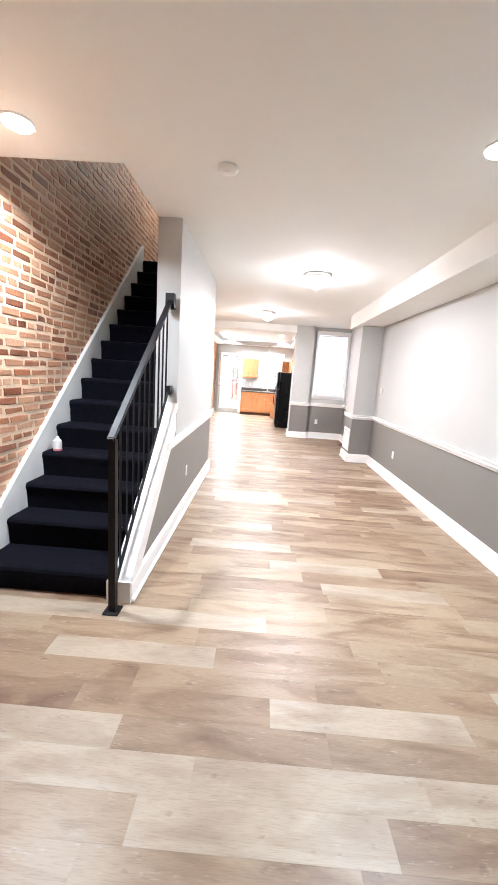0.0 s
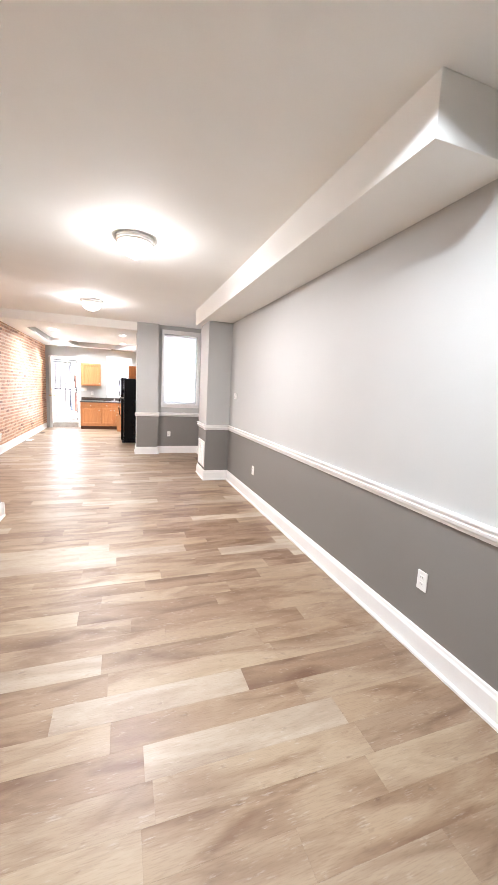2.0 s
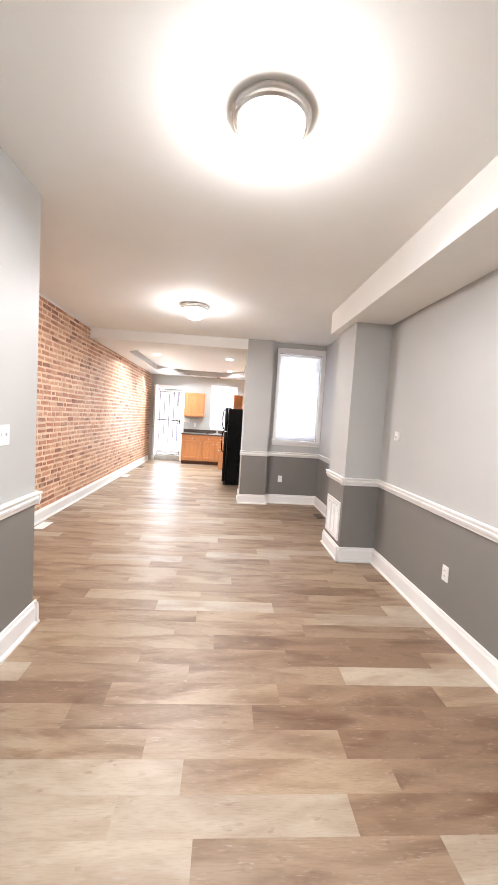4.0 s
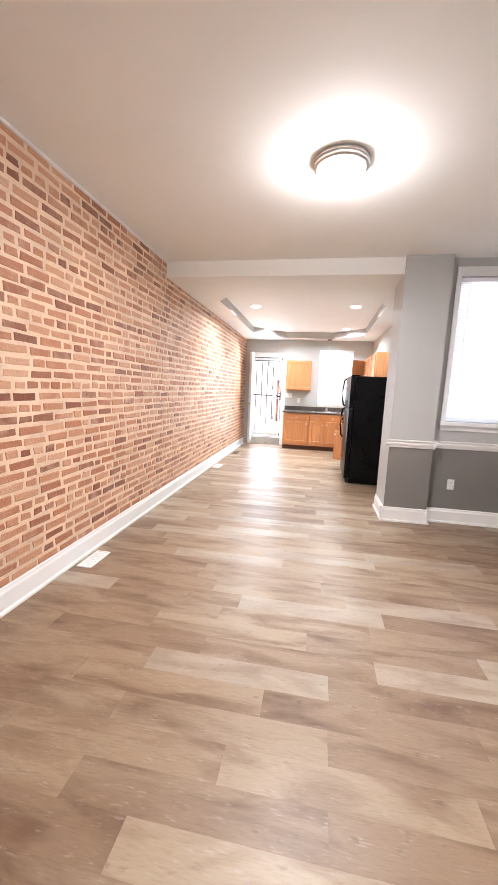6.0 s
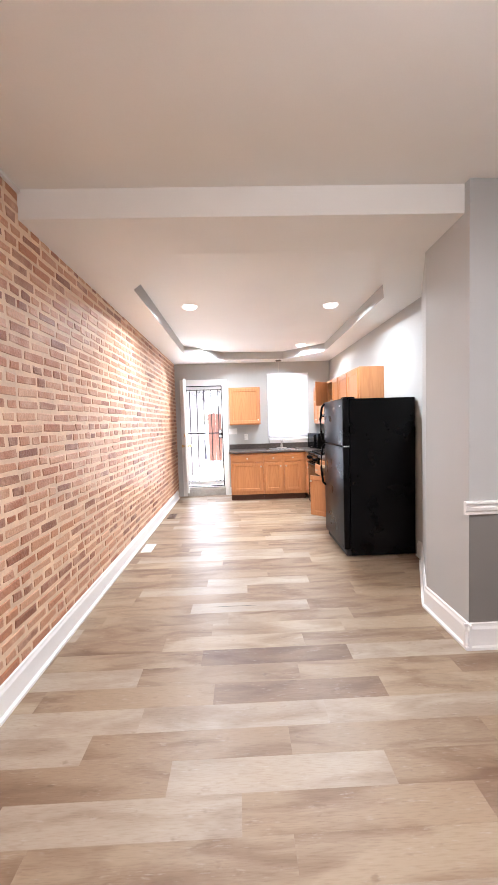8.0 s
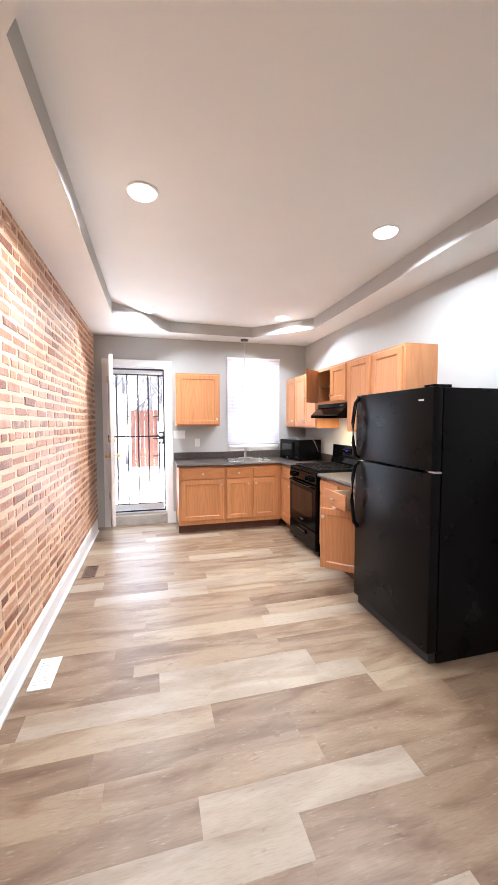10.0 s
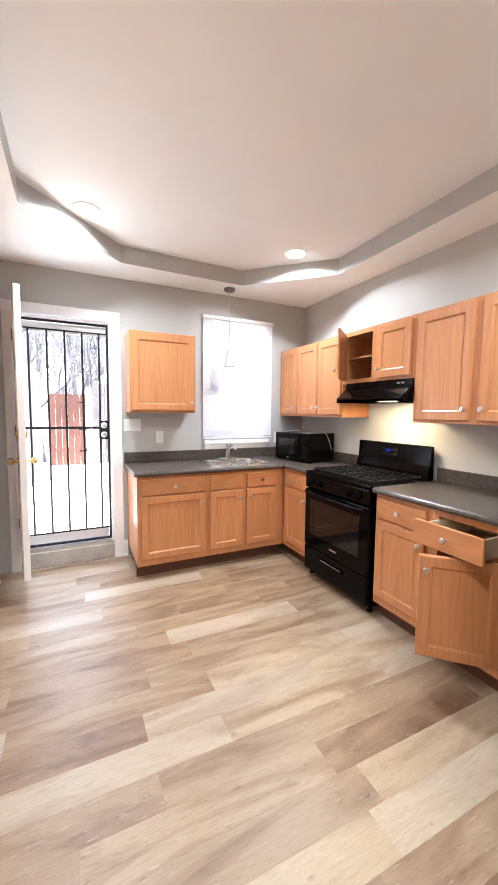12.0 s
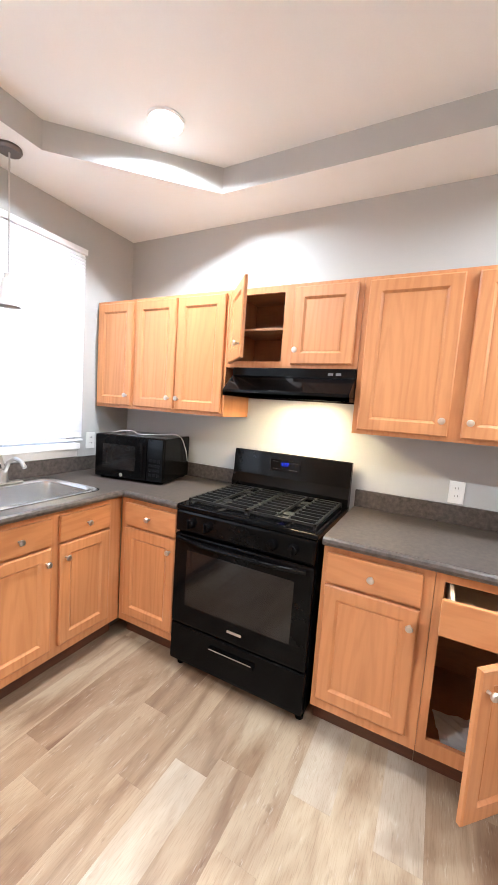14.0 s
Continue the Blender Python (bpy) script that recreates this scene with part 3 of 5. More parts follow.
for k in range(1, 16):
    bm = bmesh.new()
    z = NOSE_Z + (k - 2) * RISE
    y = NOSE_Y + (k - 2) * RUN if k > 1 else 2.095
    y2 = (NOSE_Y + (k - 1) * RUN + 0.03) if k < 15 else 6.75
    zlow = max(0.0, z - RISE) if k > 1 else 0.0
    prof = [(y + 0.02, zlow), (y + 0.014, z - 0.07), (y + 0.003, z - 0.045), (y, z - 0.025), (y + 0.01, z - 0.007), (y + 0.035, z), (y2 + 0.02, z), (y2 + 0.02, zlow)]
    ends = [[bm.verts.new((x, yy, zz)) for yy, zz in prof] for x in (SX0, SX1)]
    for i in range(8):
        j = (i + 1) % 8
        bm.faces.new((ends[0][i], ends[0][j], ends[1][j], ends[1][i]))
    bm.faces.new(ends[0])
    bm.faces.new(list(reversed(ends[1])))
    part("step", bm, M_CARPET, stairs, m=stairs_inv, smooth=True)


def sloped(bm, x0, x1, y0, y1, up0, up1, end0=None):
    """A board that follows the pitch of the stairs, from up0 to up1 above the line of the nosings."""
    prof = [(y0, nose(y0) + up0), (y1, nose(y1) + up0), (y1, nose(y1) + up1), (y0, nose(y0) + up1)]
    if end0 is not None:
        prof[0] = (y0, end0)
    a, b = [bm.verts.new((x0, y, z)) for y, z in prof], [bm.verts.new((x1, y, z)) for y, z in prof]
    bm.faces.new(a)
    bm.faces.new(list(reversed(b)))
    for i in range(4):
        j = (i + 1) % 4
        bm.faces.new((a[i], b[i], b[j], a[j]))


bm = bmesh.new()
prof = [(2.0, 0.0), (2.32, 0.0), (5.45, nose(5.45) - 0.32), (5.45, nose(5.45) + 0.16), (2.0, nose(2.0) + 0.16)]
a, b = [bm.verts.new((BRICK_X - 0.002, y, z)) for y, z in prof], [bm.verts.new((SX0 + 0.004, y, z)) for y, z in prof]
bm.faces.new(a)
bm.faces.new(list(reversed(b)))
for i in range(5):
    j = (i + 1) % 5
    bm.faces.new((a[i], b[i], b[j], a[j]))
part("wall_stringer", bm, M_TRIM, stairs, "white painted skirt board along bricks", m=stairs_inv)
bm = bmesh.new()
sloped(bm, -0.497, STAIR_X + 0.012, 2.07, 3.3, 0.032, 0.062)
part("stringer_cap", bm, M_TRIM, stairs, m=stairs_inv)
bm = bmesh.new()
sloped(bm, STAIR_X + 0.002, STAIR_X + 0.014, 2.07, 3.22, -0.12, 0.032)
part("outer_board", bm, M_TRIM, stairs, m=stairs_inv)
bm = bmesh.new()
sloped(bm, -0.499, -0.4905, 2.07, 3.3, -0.2, 0.034)
part("inner_board", bm, M_TRIM, stairs, m=stairs_inv)
bm = bmesh.new()
box(bm, -0.53, STAIR_X + 0.016, 2.058, 2.094, 0, nose(2.07) + 0.062)
part("end_board", bm, M_TRIM, stairs, "white painted board at the foot", m=stairs_inv)

rail = thing("stair_railing", pose(-0.45, 1.97, 0), "black iron stair railing with slim balusters", "railing")
rinv = rail.matrix_world.inverted()
bm = bmesh.new()
box(bm, -0.472, -0.428, 1.95, 1.994, 0.008, 1.12, 0.003)
part("newel_post", bm, M_BLACKIRON, rail, m=rinv)
bm = bmesh.new()
box(bm, -0.5, -0.4, 1.92, 2.02, 0.0, 0.01, 0.003)
part("base_plate", bm, M_BLACKIRON, rail, m=rinv)
RY0, RY1, RZ0 = 1.955, 3.2, 1.12


def rail_z(y):
    return RZ0 + (y - RY0) * (SLOPE - 0.09)


bm = bmesh.new()
prof = [(RY0 - 0.02, rail_z(RY0 - 0.02)), (RY1, rail_z(RY1)), (RY1, rail_z(RY1) + 0.03), (RY0 - 0.02, rail_z(RY0 - 0.02) + 0.03)]
a, b = [bm.verts.new((-0.474, y, z)) for y, z in prof], [bm.verts.new((-0.426, y, z)) for y, z in prof]
bm.faces.new(a)
bm.faces.new(list(reversed(b)))
for i in range(4):
    j = (i + 1) % 4
    bm.faces.new((a[i], b[i], b[j], a[j]))
bmesh.ops.bevel(bm, geom=list(bm.edges), offset=0.006, segments=2, affect="EDGES")
part("handrail", bm, M_BLACKIRON, rail, "glossy black handrail", m=rinv)


def low_z(y):
    return nose(y) + 0.13 + (y - 2.0) * 0.1


bm = bmesh.new()
tube(bm, [(-0.45, 2.0, low_z(2.0)), (-0.45, 3.2, low_z(3.2))], 0.012, 4)
part("bottom_rail", bm, M_BLACKIRON, rail, m=rinv)
for i in range(10):
    y = 2.09 + i * 0.115
    bm = bmesh.new()
    zb, zt = low_z(y) - 0.005, rail_z(y) + 0.005
    pts = [(-0.45, y, zb + (zt - zb) * q / 6) for q in range(7)]
    tube(bm, pts, 0.0075, 4)
    part("baluster", bm, M_BLACKIRON, rail, m=rinv)
bm = bmesh.new()
box(bm, -0.49, -0.41, 3.19, 3.25, rail_z(3.2) - 0.05, rail_z(3.2) + 0.08, 0.004)
part("wall_bracket", bm, M_BLACKIRON, rail, m=rinv)
bm = bmesh.new()
box(bm, -0.47, -0.43, 3.2, 3.3, low_z(3.2) - 0.02, low_z(3.2) + 0.06, 0.004)
part("wall_bracket", bm, M_BLACKIRON, rail, m=rinv)
bottle = thing("spray_bottle", pose(SX0 + 0.09, 2.95, NOSE_Z + 2 * RISE), "small white bottle with a pink base on a stair", "bottle")
bm = bmesh.new()
lathe(bm, [(0.034, 0.018), (0.036, 0.05), (0.034, 0.09), (0.016, 0.105), (0.014, 0.125), (0.0, 0.126)], 16)
part("body", bm, M_PLASTIC, bottle, smooth=True)
bm = bmesh.new()
lathe(bm, [(0.033, 0.0), (0.037, 0.004), (0.037, 0.018), (0.0, 0.019)], 16)
part("base", bm, mat("pink_plastic", (0.7, 0.2, 0.25), 0.4), bottle, "pink plastic base")


# ---- ceiling fittings ----
def flush_light(x, y):
    t = thing("ceiling_light", pose(x, y, CEIL), "lit flush ceiling light, nickel ring and frosted bowl", "ceiling light", "flush ceiling lights")
    bm = bmesh.new()
    lathe(bm, [(0.165, 0.0), (0.173, -0.008), (0.173, -0.022), (0.166, -0.028), (0.166, -0.04), (0.157, -0.05), (0.148, -0.05), (0.148, -0.012), (0.0, -0.01)], 40)
    part("ring", bm, M_NICKEL, t, "brushed nickel ring", smooth=True)
    bm = bmesh.new()
    lathe(bm, [(0.146, -0.046)] + [(0.146 * math.cos(a), -0.048 - 0.12 * math.sin(a)) for a in (0.2, 0.45, 0.7, 0.95, 1.2, 1.4)] + [(0.001, -0.168)], 40)
    part("bowl", bm, M_FROST, t, "glowing frosted glass bowl", smooth=True).visible_shadow = False
    bm = bmesh.new()
    lathe(bm, [(0.008, -0.166), (0.012, -0.172), (0.009, -0.18), (0.004, -0.188), (0.0, -0.189)], 12)
    part("finial", bm, M_NICKEL, t, smooth=True)


for lx, ly in FLUSH_LIGHTS:
    flush_light(lx, ly)


def downlight(x, y, z):
    t = thing("recessed_light", pose(x, y, z), "lit round recessed ceiling light with white trim", "recessed light", "recessed lights")
    bm = bmesh.new()
    lathe(bm, [(0.079, -0.001), (0.092, -0.001), (0.092, -0.005), (0.08, -0.009), (0.079, -0.002)], 28)
    part("trim_ring", bm, M_TRIM, t, smooth=True)
    bm = bmesh.new()
    lathe(bm, [(0.078, -0.002), (0.078, -0.012), (0.072, -0.02), (0.056, -0.028), (0.032, -0.034), (0.001, -0.036)], 28)
    part("lens", bm, M_LED, t, "glowing white flood bulb", smooth=True).visible_shadow = False


for lx, ly in FRONT_DOWNLIGHTS:
    downlight(lx, ly, CEIL)
for lx, ly in KITCHEN_DOWNLIGHTS:
    downlight(lx, ly, TRAY)
t = thing("smoke_detector", pose(0.08, 2.48, CEIL), "round white smoke detector on the ceiling", "smoke detector")
bm = bmesh.new()
lathe(bm, [(0.066, 0), (0.068, -0.01), (0.06, -0.02), (0.045, -0.026), (0.0, -0.028)], 28)
part("housing", bm, M_PLASTIC, t, smooth=True)
bm = bmesh.new()
lathe(bm, [(0.02, -0.027), (0.02, -0.031), (0.0, -0.032)], 16)
part("test_button", bm, M_PLASTIC, t)


# ---- plates, grilles, registers ----
def face(axis, x, y, z):
    """The pose of something on a wall: its front looks along the axis named, its width runs along local x."""
    return pose(x, y, z, 0, 0, {"-y": 0, "-x": -90, "+x": 90, "+y": 180}[axis])


def outlet(axis, x, y, z, label="white double wall outlet"):
    t = thing("wall_outlet", face(axis, x, y, z), label, "outlet", "wall outlets")
    bm = bmesh.new()
    box(bm, -0.036, 0.036, -0.007, 0, -0.058, 0.058, 0.003)
    part("plate", bm, M_PLASTIC, t)
    for dz in (-0.02, 0.02):
        bm = bmesh.new()
        box(bm, -0.016, 0.016, -0.0095, -0.006, dz - 0.013, dz + 0.013, 0.003)
        s = part("socket", bm, M_PLASTIC, t)
        for dx in (-0.006, 0.006):
            bm = bmesh.new()
            box(bm, dx - 0.0012, dx + 0.0012, -0.0105, -0.009, dz - 0.002, dz + 0.007)
            part("slot", bm, M_DARKSLOT, s)


def switch(axis, x, y, z, gangs=1):
    t = thing("light_switch", face(axis, x, y, z), "white wall switch plate" if gangs == 1 else "white two-gang wall switch plate", "light switch", "light switches")
    bm = bmesh.new()
    w = 0.036 + 0.023 * (gangs - 1)
    box(bm, -w, w, -0.007, 0, -0.058, 0.058, 0.003)
    part("plate", bm, M_PLASTIC, t)
    for i in range(gangs):
        dx = (i - (gangs - 1) / 2) * 0.046
        bm = bmesh.new()
        box(bm, dx - 0.005, dx + 0.005, -0.018, -0.006, -0.004, 0.014, 0.002)
        part("toggle", bm, M_PLASTIC, t)


outlet("-x", EAST_X, 2.66, 0.45)
outlet("-x", EAST_X, 5.66, 0.44)
outlet("-x", EAST_X, 8.38, 0.42)
outlet("-y", 1.88, NOOK_Y, 0.44)
outlet("+x", STAIR_X, 3.85, 0.44)
switch("+x", STAIR_X, 5.25, 1.32, 2)
outlet("-y", -0.075, NORTH_Y, 1.155)
switch("-y", -0.335, NORTH_Y, 1.275, 3)
outlet("-y", 1.27, NORTH_Y, 1.125)
outlet("-x", KEAST_X, 12.24, 1.08)
t = thing("thermostat", face("-x", EAST_X, 6.6, 1.41), "small white wall thermostat", "thermostat")
bm = bmesh.new()
box(bm, -0.035, 0.035, -0.022, 0, -0.045, 0.045, 0.006)
part("case", bm, M_PLASTIC, t)
bm = bmesh.new()
lathe(bm, [(0.014, 0), (0.013, 0.006), (0.0, 0.007)], 14, pose(0, -0.021, -0.012, 90))
part("dial", bm, M_NICKEL, t)

t = thing("return_air_grille", face("-x", PIER_X, 7.23, 0.42), "white metal return air grille on the pier", "grille")
bm = bmesh.new()
for b6 in ((-0.24, 0.24, -0.012, 0, 0.18, 0.215), (-0.24, 0.24, -0.012, 0, -0.215, -0.18), (-0.24, -0.21, -0.012, 0, -0.18, 0.18), (0.21, 0.24, -0.012, 0, -0.18, 0.18),
           (-0.075, -0.06, -0.01, 0, -0.18, 0.18), (0.06, 0.075, -0.01, 0, -0.18, 0.18)):
    box(bm, *b6, 0.002)
part("frame", bm, M_TRIM, t)
for i in range(24):
    bm = bmesh.new()
    zz = -0.172 + i * 0.015
    box(bm, -0.21, 0.21, -0.0055, -0.004, -0.007, 0.007, 0, pose(0, 0, zz, -35))
    part("slat", bm, M_TRIM, t)
bm = bmesh.new()
box(bm, -0.21, 0.21, -0.002, -0.001, -0.18, 0.18)
part("backing", bm, M_DARKSLOT, t)


def register(x, y, material, label, w=0.12, d=0.28):
    t = thing("floor_register", pose(x, y, 0), label, "floor register", "floor registers")
    bm = bmesh.new()
    for b6 in ((-w / 2, w / 2, -d / 2, -d / 2 + 0.015), (-w / 2, w / 2, d / 2 - 0.015, d / 2), (-w / 2, -w / 2 + 0.015, -d / 2 + 0.015, d / 2 - 0.015), (w / 2 - 0.015, w / 2, -d / 2 + 0.015, d / 2 - 0.015)):
        box(bm, *b6, 0.0, 0.006, 0.0015)
    part("frame", bm, material, t)
    for i in range(9):
        yy = -d / 2 + 0.03 + i * (d - 0.06) / 8
        bm = bmesh.new()
        box(bm, -w / 2 + 0.015, w / 2 - 0.015, yy - 0.0125, yy + 0.0105, 0.001, 0.004)
        part("louver", bm, material, t)
    bm = bmesh.new()
    box(bm, -w / 2 + 0.01, w / 2 - 0.01, -d / 2 + 0.01, d / 2 - 0.01, 0.0002, 0.0008)
    part("backing", bm, M_DARKSLOT, t)


M_BROWNMETAL = mat("brown_register", (0.1, 0.06, 0.045), 0.45)
register(-1.33, 7.74, M_TRIM, "white metal floor register near the bricks")
register(-1.32, 11.5, M_TRIM, "white metal floor register near the bricks")
register(-1.31, 12.99, M_BROWNMETAL, "dark brown metal floor register near the bricks")
register(2.42, 8.75, M_BROWNMETAL, "dark brown metal floor register by the wall")


# ---- windows ----
def window(name, x0, x1, z0, z1, y, casing, label):
    t = thing(name, pose((x0 + x1) / 2, y, z0), label, "window", kind="structure")
    w, h = (x1 - x0) / 2, z1 - z0
    if casing:
        bm = bmesh.new()
        c = casing
        box(bm, -w - c / 2, -w, -0.02, 0.0, -0.02, h, 0.003)
        box(bm, w, w + min(c, 0.07), -0.02, 0.0, -0.02, h, 0.003)
        box(bm, -w - c / 2, w + min(c, 0.07), -0.024, 0.0, h, h + c, 0.003)
        part("window_frame", bm, M_TRIM, t)
    bm = bmesh.new()
    box(bm, -w - casing / 2 - 0.012, w + min(casing, 0.07), -0.05, 0.1, -0.045, -0.004, 0.005)
    box(bm, -w - casing / 2, w + min(casing, 0.07), -0.018, 0.0, -0.1, -0.045, 0.003)
    part("window_sill", bm, M_TRIM, t)
    bm = bmesh.new()
    for b6 in ((-w, -w + 0.04, 0.1, 0.14, 0, h), (w - 0.04, w, 0.1, 0.14, 0, h), (-w + 0.04, w - 0.04, 0.1, 0.14, 0, 0.05), (-w + 0.04, w - 0.04, 0.1, 0.14, h - 0.04, h), (-w + 0.04, w - 0.04, 0.09, 0.14, h / 2 - 0.02, h / 2 + 0.02)):
        box(bm, *b6)
    part("sash", bm, M_TRIM, t)
    for za, zb in ((0.05, h / 2 - 0.02), (h / 2 + 0.02, h - 0.04)):
        bm = bmesh.new()
        box(bm, -w + 0.04, w - 0.04, 0.118, 0.122, za, zb)
        part("pane", bm, M_GLASS, t).visible_shadow = False


def blind(x0, x1, z0, z1, y, label):
    t = thing("window_blind", pose((x0 + x1) / 2, y, z1), label, "blind", "window blinds")
    w, h = (x1 - x0) / 2, z1 - z0
    bm = bmesh.new()
    box(bm, -w, w, -0.02, 0.02, -0.035, 0, 0.003)
    part("head_rail", bm, M_BLIND, t)
    n = int((h - 0.05) / 0.0205)
    slat = None
    for i in range(n):
        if slat is None:
            bm = bmesh.new()
            vs = []
            for yy, zz in ((-0.0125, -0.0022), (-0.006, 0.0004), (0.0, 0.0012), (0.006, 0.0004), (0.0125, -0.0022)):
                vs.append((bm.verts.new((-w + 0.004, yy, zz)), bm.verts.new((w - 0.004, yy, zz)), bm.verts.new((w - 0.004, yy, zz - 0.0008)), bm.verts.new((-w + 0.004, yy, zz - 0.0008))))
            for a, b in zip(vs, vs[1:]):
                for q in range(4):
                    r = (q + 1) % 4
                    bm.faces.new((a[q], a[r], b[r], b[q]))
            slat = part("slat", bm, M_SLAT, t)
            ob = slat
        else:
            ob = new("slat", slat.data)
            ob.parent = t
        ob.matrix_local = pose(0, 0, -0.045 - i * 0.0205, 66 + random.uniform(-2, 2))
    bm = bmesh.new()
    box(bm, -w, w, -0.012, 0.012, -h, -h + 0.014, 0.003)
    part("bottom_rail", bm, M_BLIND, t)
    bm = bmesh.new()
    tube(bm, [(-w + 0.09, -0.024, -0.03), (-w + 0.085, -0.026, -h * 0.3), (-w + 0.08, -0.026, -h * 0.58)], 0.004, 6)
    part("wand", bm, M_BLIND, t)
    for dx in (-w * 0.6, w * 0.6):
        bm = bmesh.new()
        box(bm, dx - 0.001, dx + 0.001, -0.0155, -0.0145, -h + 0.01, -0.03)
        part("ladder_cord", bm, M_BLIND, t)


M_SLAT = mat("thin_white_vinyl_slat", (0.86, 0.86, 0.88), 0.45, vary=0.01, bump=0.0)
sn = M_SLAT.node_tree
trans = sn.nodes.new("ShaderNodeBsdfTranslucent")
trans.inputs["Color"].default_value = (0.9, 0.9, 0.92, 1)
mixs = sn.nodes.new("ShaderNodeMixShader")
mixs.inputs[0].default_value = 0.45
sn.links.new(sn.nodes["Principled BSDF"].outputs[0], mixs.inputs[1])
sn.links.new(trans.outputs[0], mixs.inputs[2])
sn.links.new(mixs.outputs[0], sn.nodes["Material Output"].inputs["Surface"])
window("window_1", WX0, WX1, WZ0, WZ1, NOOK_Y, 0.09, "white framed sash window with closed blind")
blind(WX0 + 0.01, WX1 - 0.01, WZ0 + 0.01, WZ1 - 0.01, NOOK_Y + 0.03, "closed white mini blind glowing with daylight")
window("window_2", KX0, KX1, KZ0, KZ1, NORTH_Y, 0.0, "white sash window over the sink")
blind(KX0 - 0.03, KX1 + 0.03, KZ0 + 0.01, KZ1 + 0.03, NORTH_Y - 0.025, "closed white mini blind glowing with daylight")

# ---- back door ----
door = thing("door_1", pose((DX0 + DX1) / 2, NORTH_Y, DZ0), "open white back door with white casing", "door", kind="structure")
dw, dh = (DX1 - DX0) / 2, DZ1 - DZ0
bm = bmesh.new()
box(bm, -dw - 0.075, -dw, -0.022, 0.0, -DZ0, dh, 0.003)
box(bm, dw, dw + 0.085, -0.022, 0.0, -DZ0, dh, 0.003)
box(bm, -dw - 0.075, dw + 0.085, -0.026, 0.0, dh, dh + 0.09, 0.003)
box(bm, -dw, -dw + 0.02, 0.0, 0.2, 0, dh)
box(bm, dw - 0.02, dw, 0.0, 0.2, 0, dh)
box(bm, -dw + 0.02, dw - 0.02, 0.0, 0.2, dh - 0.02, dh)
part("door_frame", bm, M_TRIM, door, "white door casing and jambs")
bm = bmesh.new()
box(bm, -dw, dw, -0.02, 0.22, -DZ0 + 0.002, -0.03, 0.006)
part("threshold", bm, M_STONE, door, "worn grey concrete step")
bm = bmesh.new()
box(bm, -dw + 0.001, dw - 0.001, 0.0, 0.2, -0.03, 0.002, 0.004)
part("door_sill", bm, M_NICKEL, door)
leaf_m = pose(-dw + 0.02, -0.03, 0.02, 0, 0, -82)
lw, lh, lt = 0.69, dh + 0.012, 0.042
bm = bmesh.new()
box(bm, 0.0, lw, -lt / 2, lt / 2, 0, lh, 0.003)
for px in (0.1, 0.39):
    for z0, z1 in ((0.2, 0.75), (0.95, 1.5), (1.62, 1.92)):
        for sgn in (-1, 1):
            yy = sgn * lt / 2
            box(bm, px, px + 0.21, yy - 0.004, yy + 0.004, z0, z1, 0.0035)
leaf = part("leaf", bm, M_TRIM, door, "white panelled door leaf", leaf_m)
for zz, nm in ((0.86, "door_handle"), (1.05, "deadbolt")):
    for sgn in (-1, 1):
        bm = bmesh.new()
        if nm == "door_handle":
            lathe(bm, [(0.028, 0), (0.028, 0.006), (0.012, 0.01), (0.011, 0.03), (0.022, 0.04), (0.027, 0.052), (0.022, 0.066), (0.0, 0.07)], 18, pose(lw - 0.06, sgn * lt / 2, zz, -90 * sgn))
        else:
            lathe(bm, [(0.03, 0), (0.03, 0.01), (0.024, 0.016), (0.0, 0.017)], 18, pose(lw - 0.06, sgn * lt / 2, zz, -90 * sgn))
        part(nm, bm, M_BRASS, leaf, smooth=True)
for zz in (0.2, 1.0, 1.8):
    bm = bmesh.new()
    tube(bm, [(-0.004, -lt / 2, zz), (-0.004, -lt / 2, zz + 0.09)], 0.008, 8)
    part("hinge", bm, M_DARKSLOT, leaf)

gate = thing("security_door", pose((DX0 + DX1) / 2, NORTH_Y + 0.05, DZ0), "closed black iron security door with vertical bars", "security door")
gw = dw - 0.022
bm = bmesh.new()
for b6 in ((-gw, -gw + 0.016, 0.01, dh - 0.024), (gw - 0.016, gw, 0.01, dh - 0.024), (-gw + 0.016, gw - 0.016, 0.01, 0.026), (-gw + 0.016, gw - 0.016, dh - 0.04, dh - 0.024)):
    box(bm, b6[0], b6[1], -0.016, 0.016, b6[2], b6[3], 0.002)
part("frame", bm, M_BLACKIRON, gate)
bm = bmesh.new()
for b6 in ((-gw + 0.018, -gw + 0.03, 0.04, dh - 0.042), (gw - 0.03, gw - 0.018, 0.04, dh - 0.042), (-gw + 0.03, gw - 0.03, 0.028, 0.11), (-gw + 0.03, gw - 0.03, dh - 0.125, dh - 0.042)):
    box(bm, b6[0], b6[1], 0.02, 0.04, b6[2], b6[3], 0.002)
part("storm_frame", bm, M_TRIM, gate, "white storm panel frame")
for i in range(5):
    x = -0.283 + i * 0.1417
    bm = bmesh.new()
    tube(bm, [(x, 0, 0.12), (x, 0, dh - 0.1)], 0.0085, 6)
    bar = part("bar", bm, M_BLACKIRON, gate)
    if i in (1, 3):
        for zz in (0.62, 1.62):
            bm = bmesh.new()
            lathe(bm, [(0.007, -0.012), (0.015, -0.004), (0.015, 0.004), (0.007, 0.012)], 10, pose(x, 0, zz))
            part("knuckle", bm, M_BLACKIRON, bar)
bm = bmesh.new()
box(bm, -gw + 0.016, gw - 0.016, -0.011, 0.011, 1.072, 1.094)
part("cross_bar", bm, M_BLACKIRON, gate)
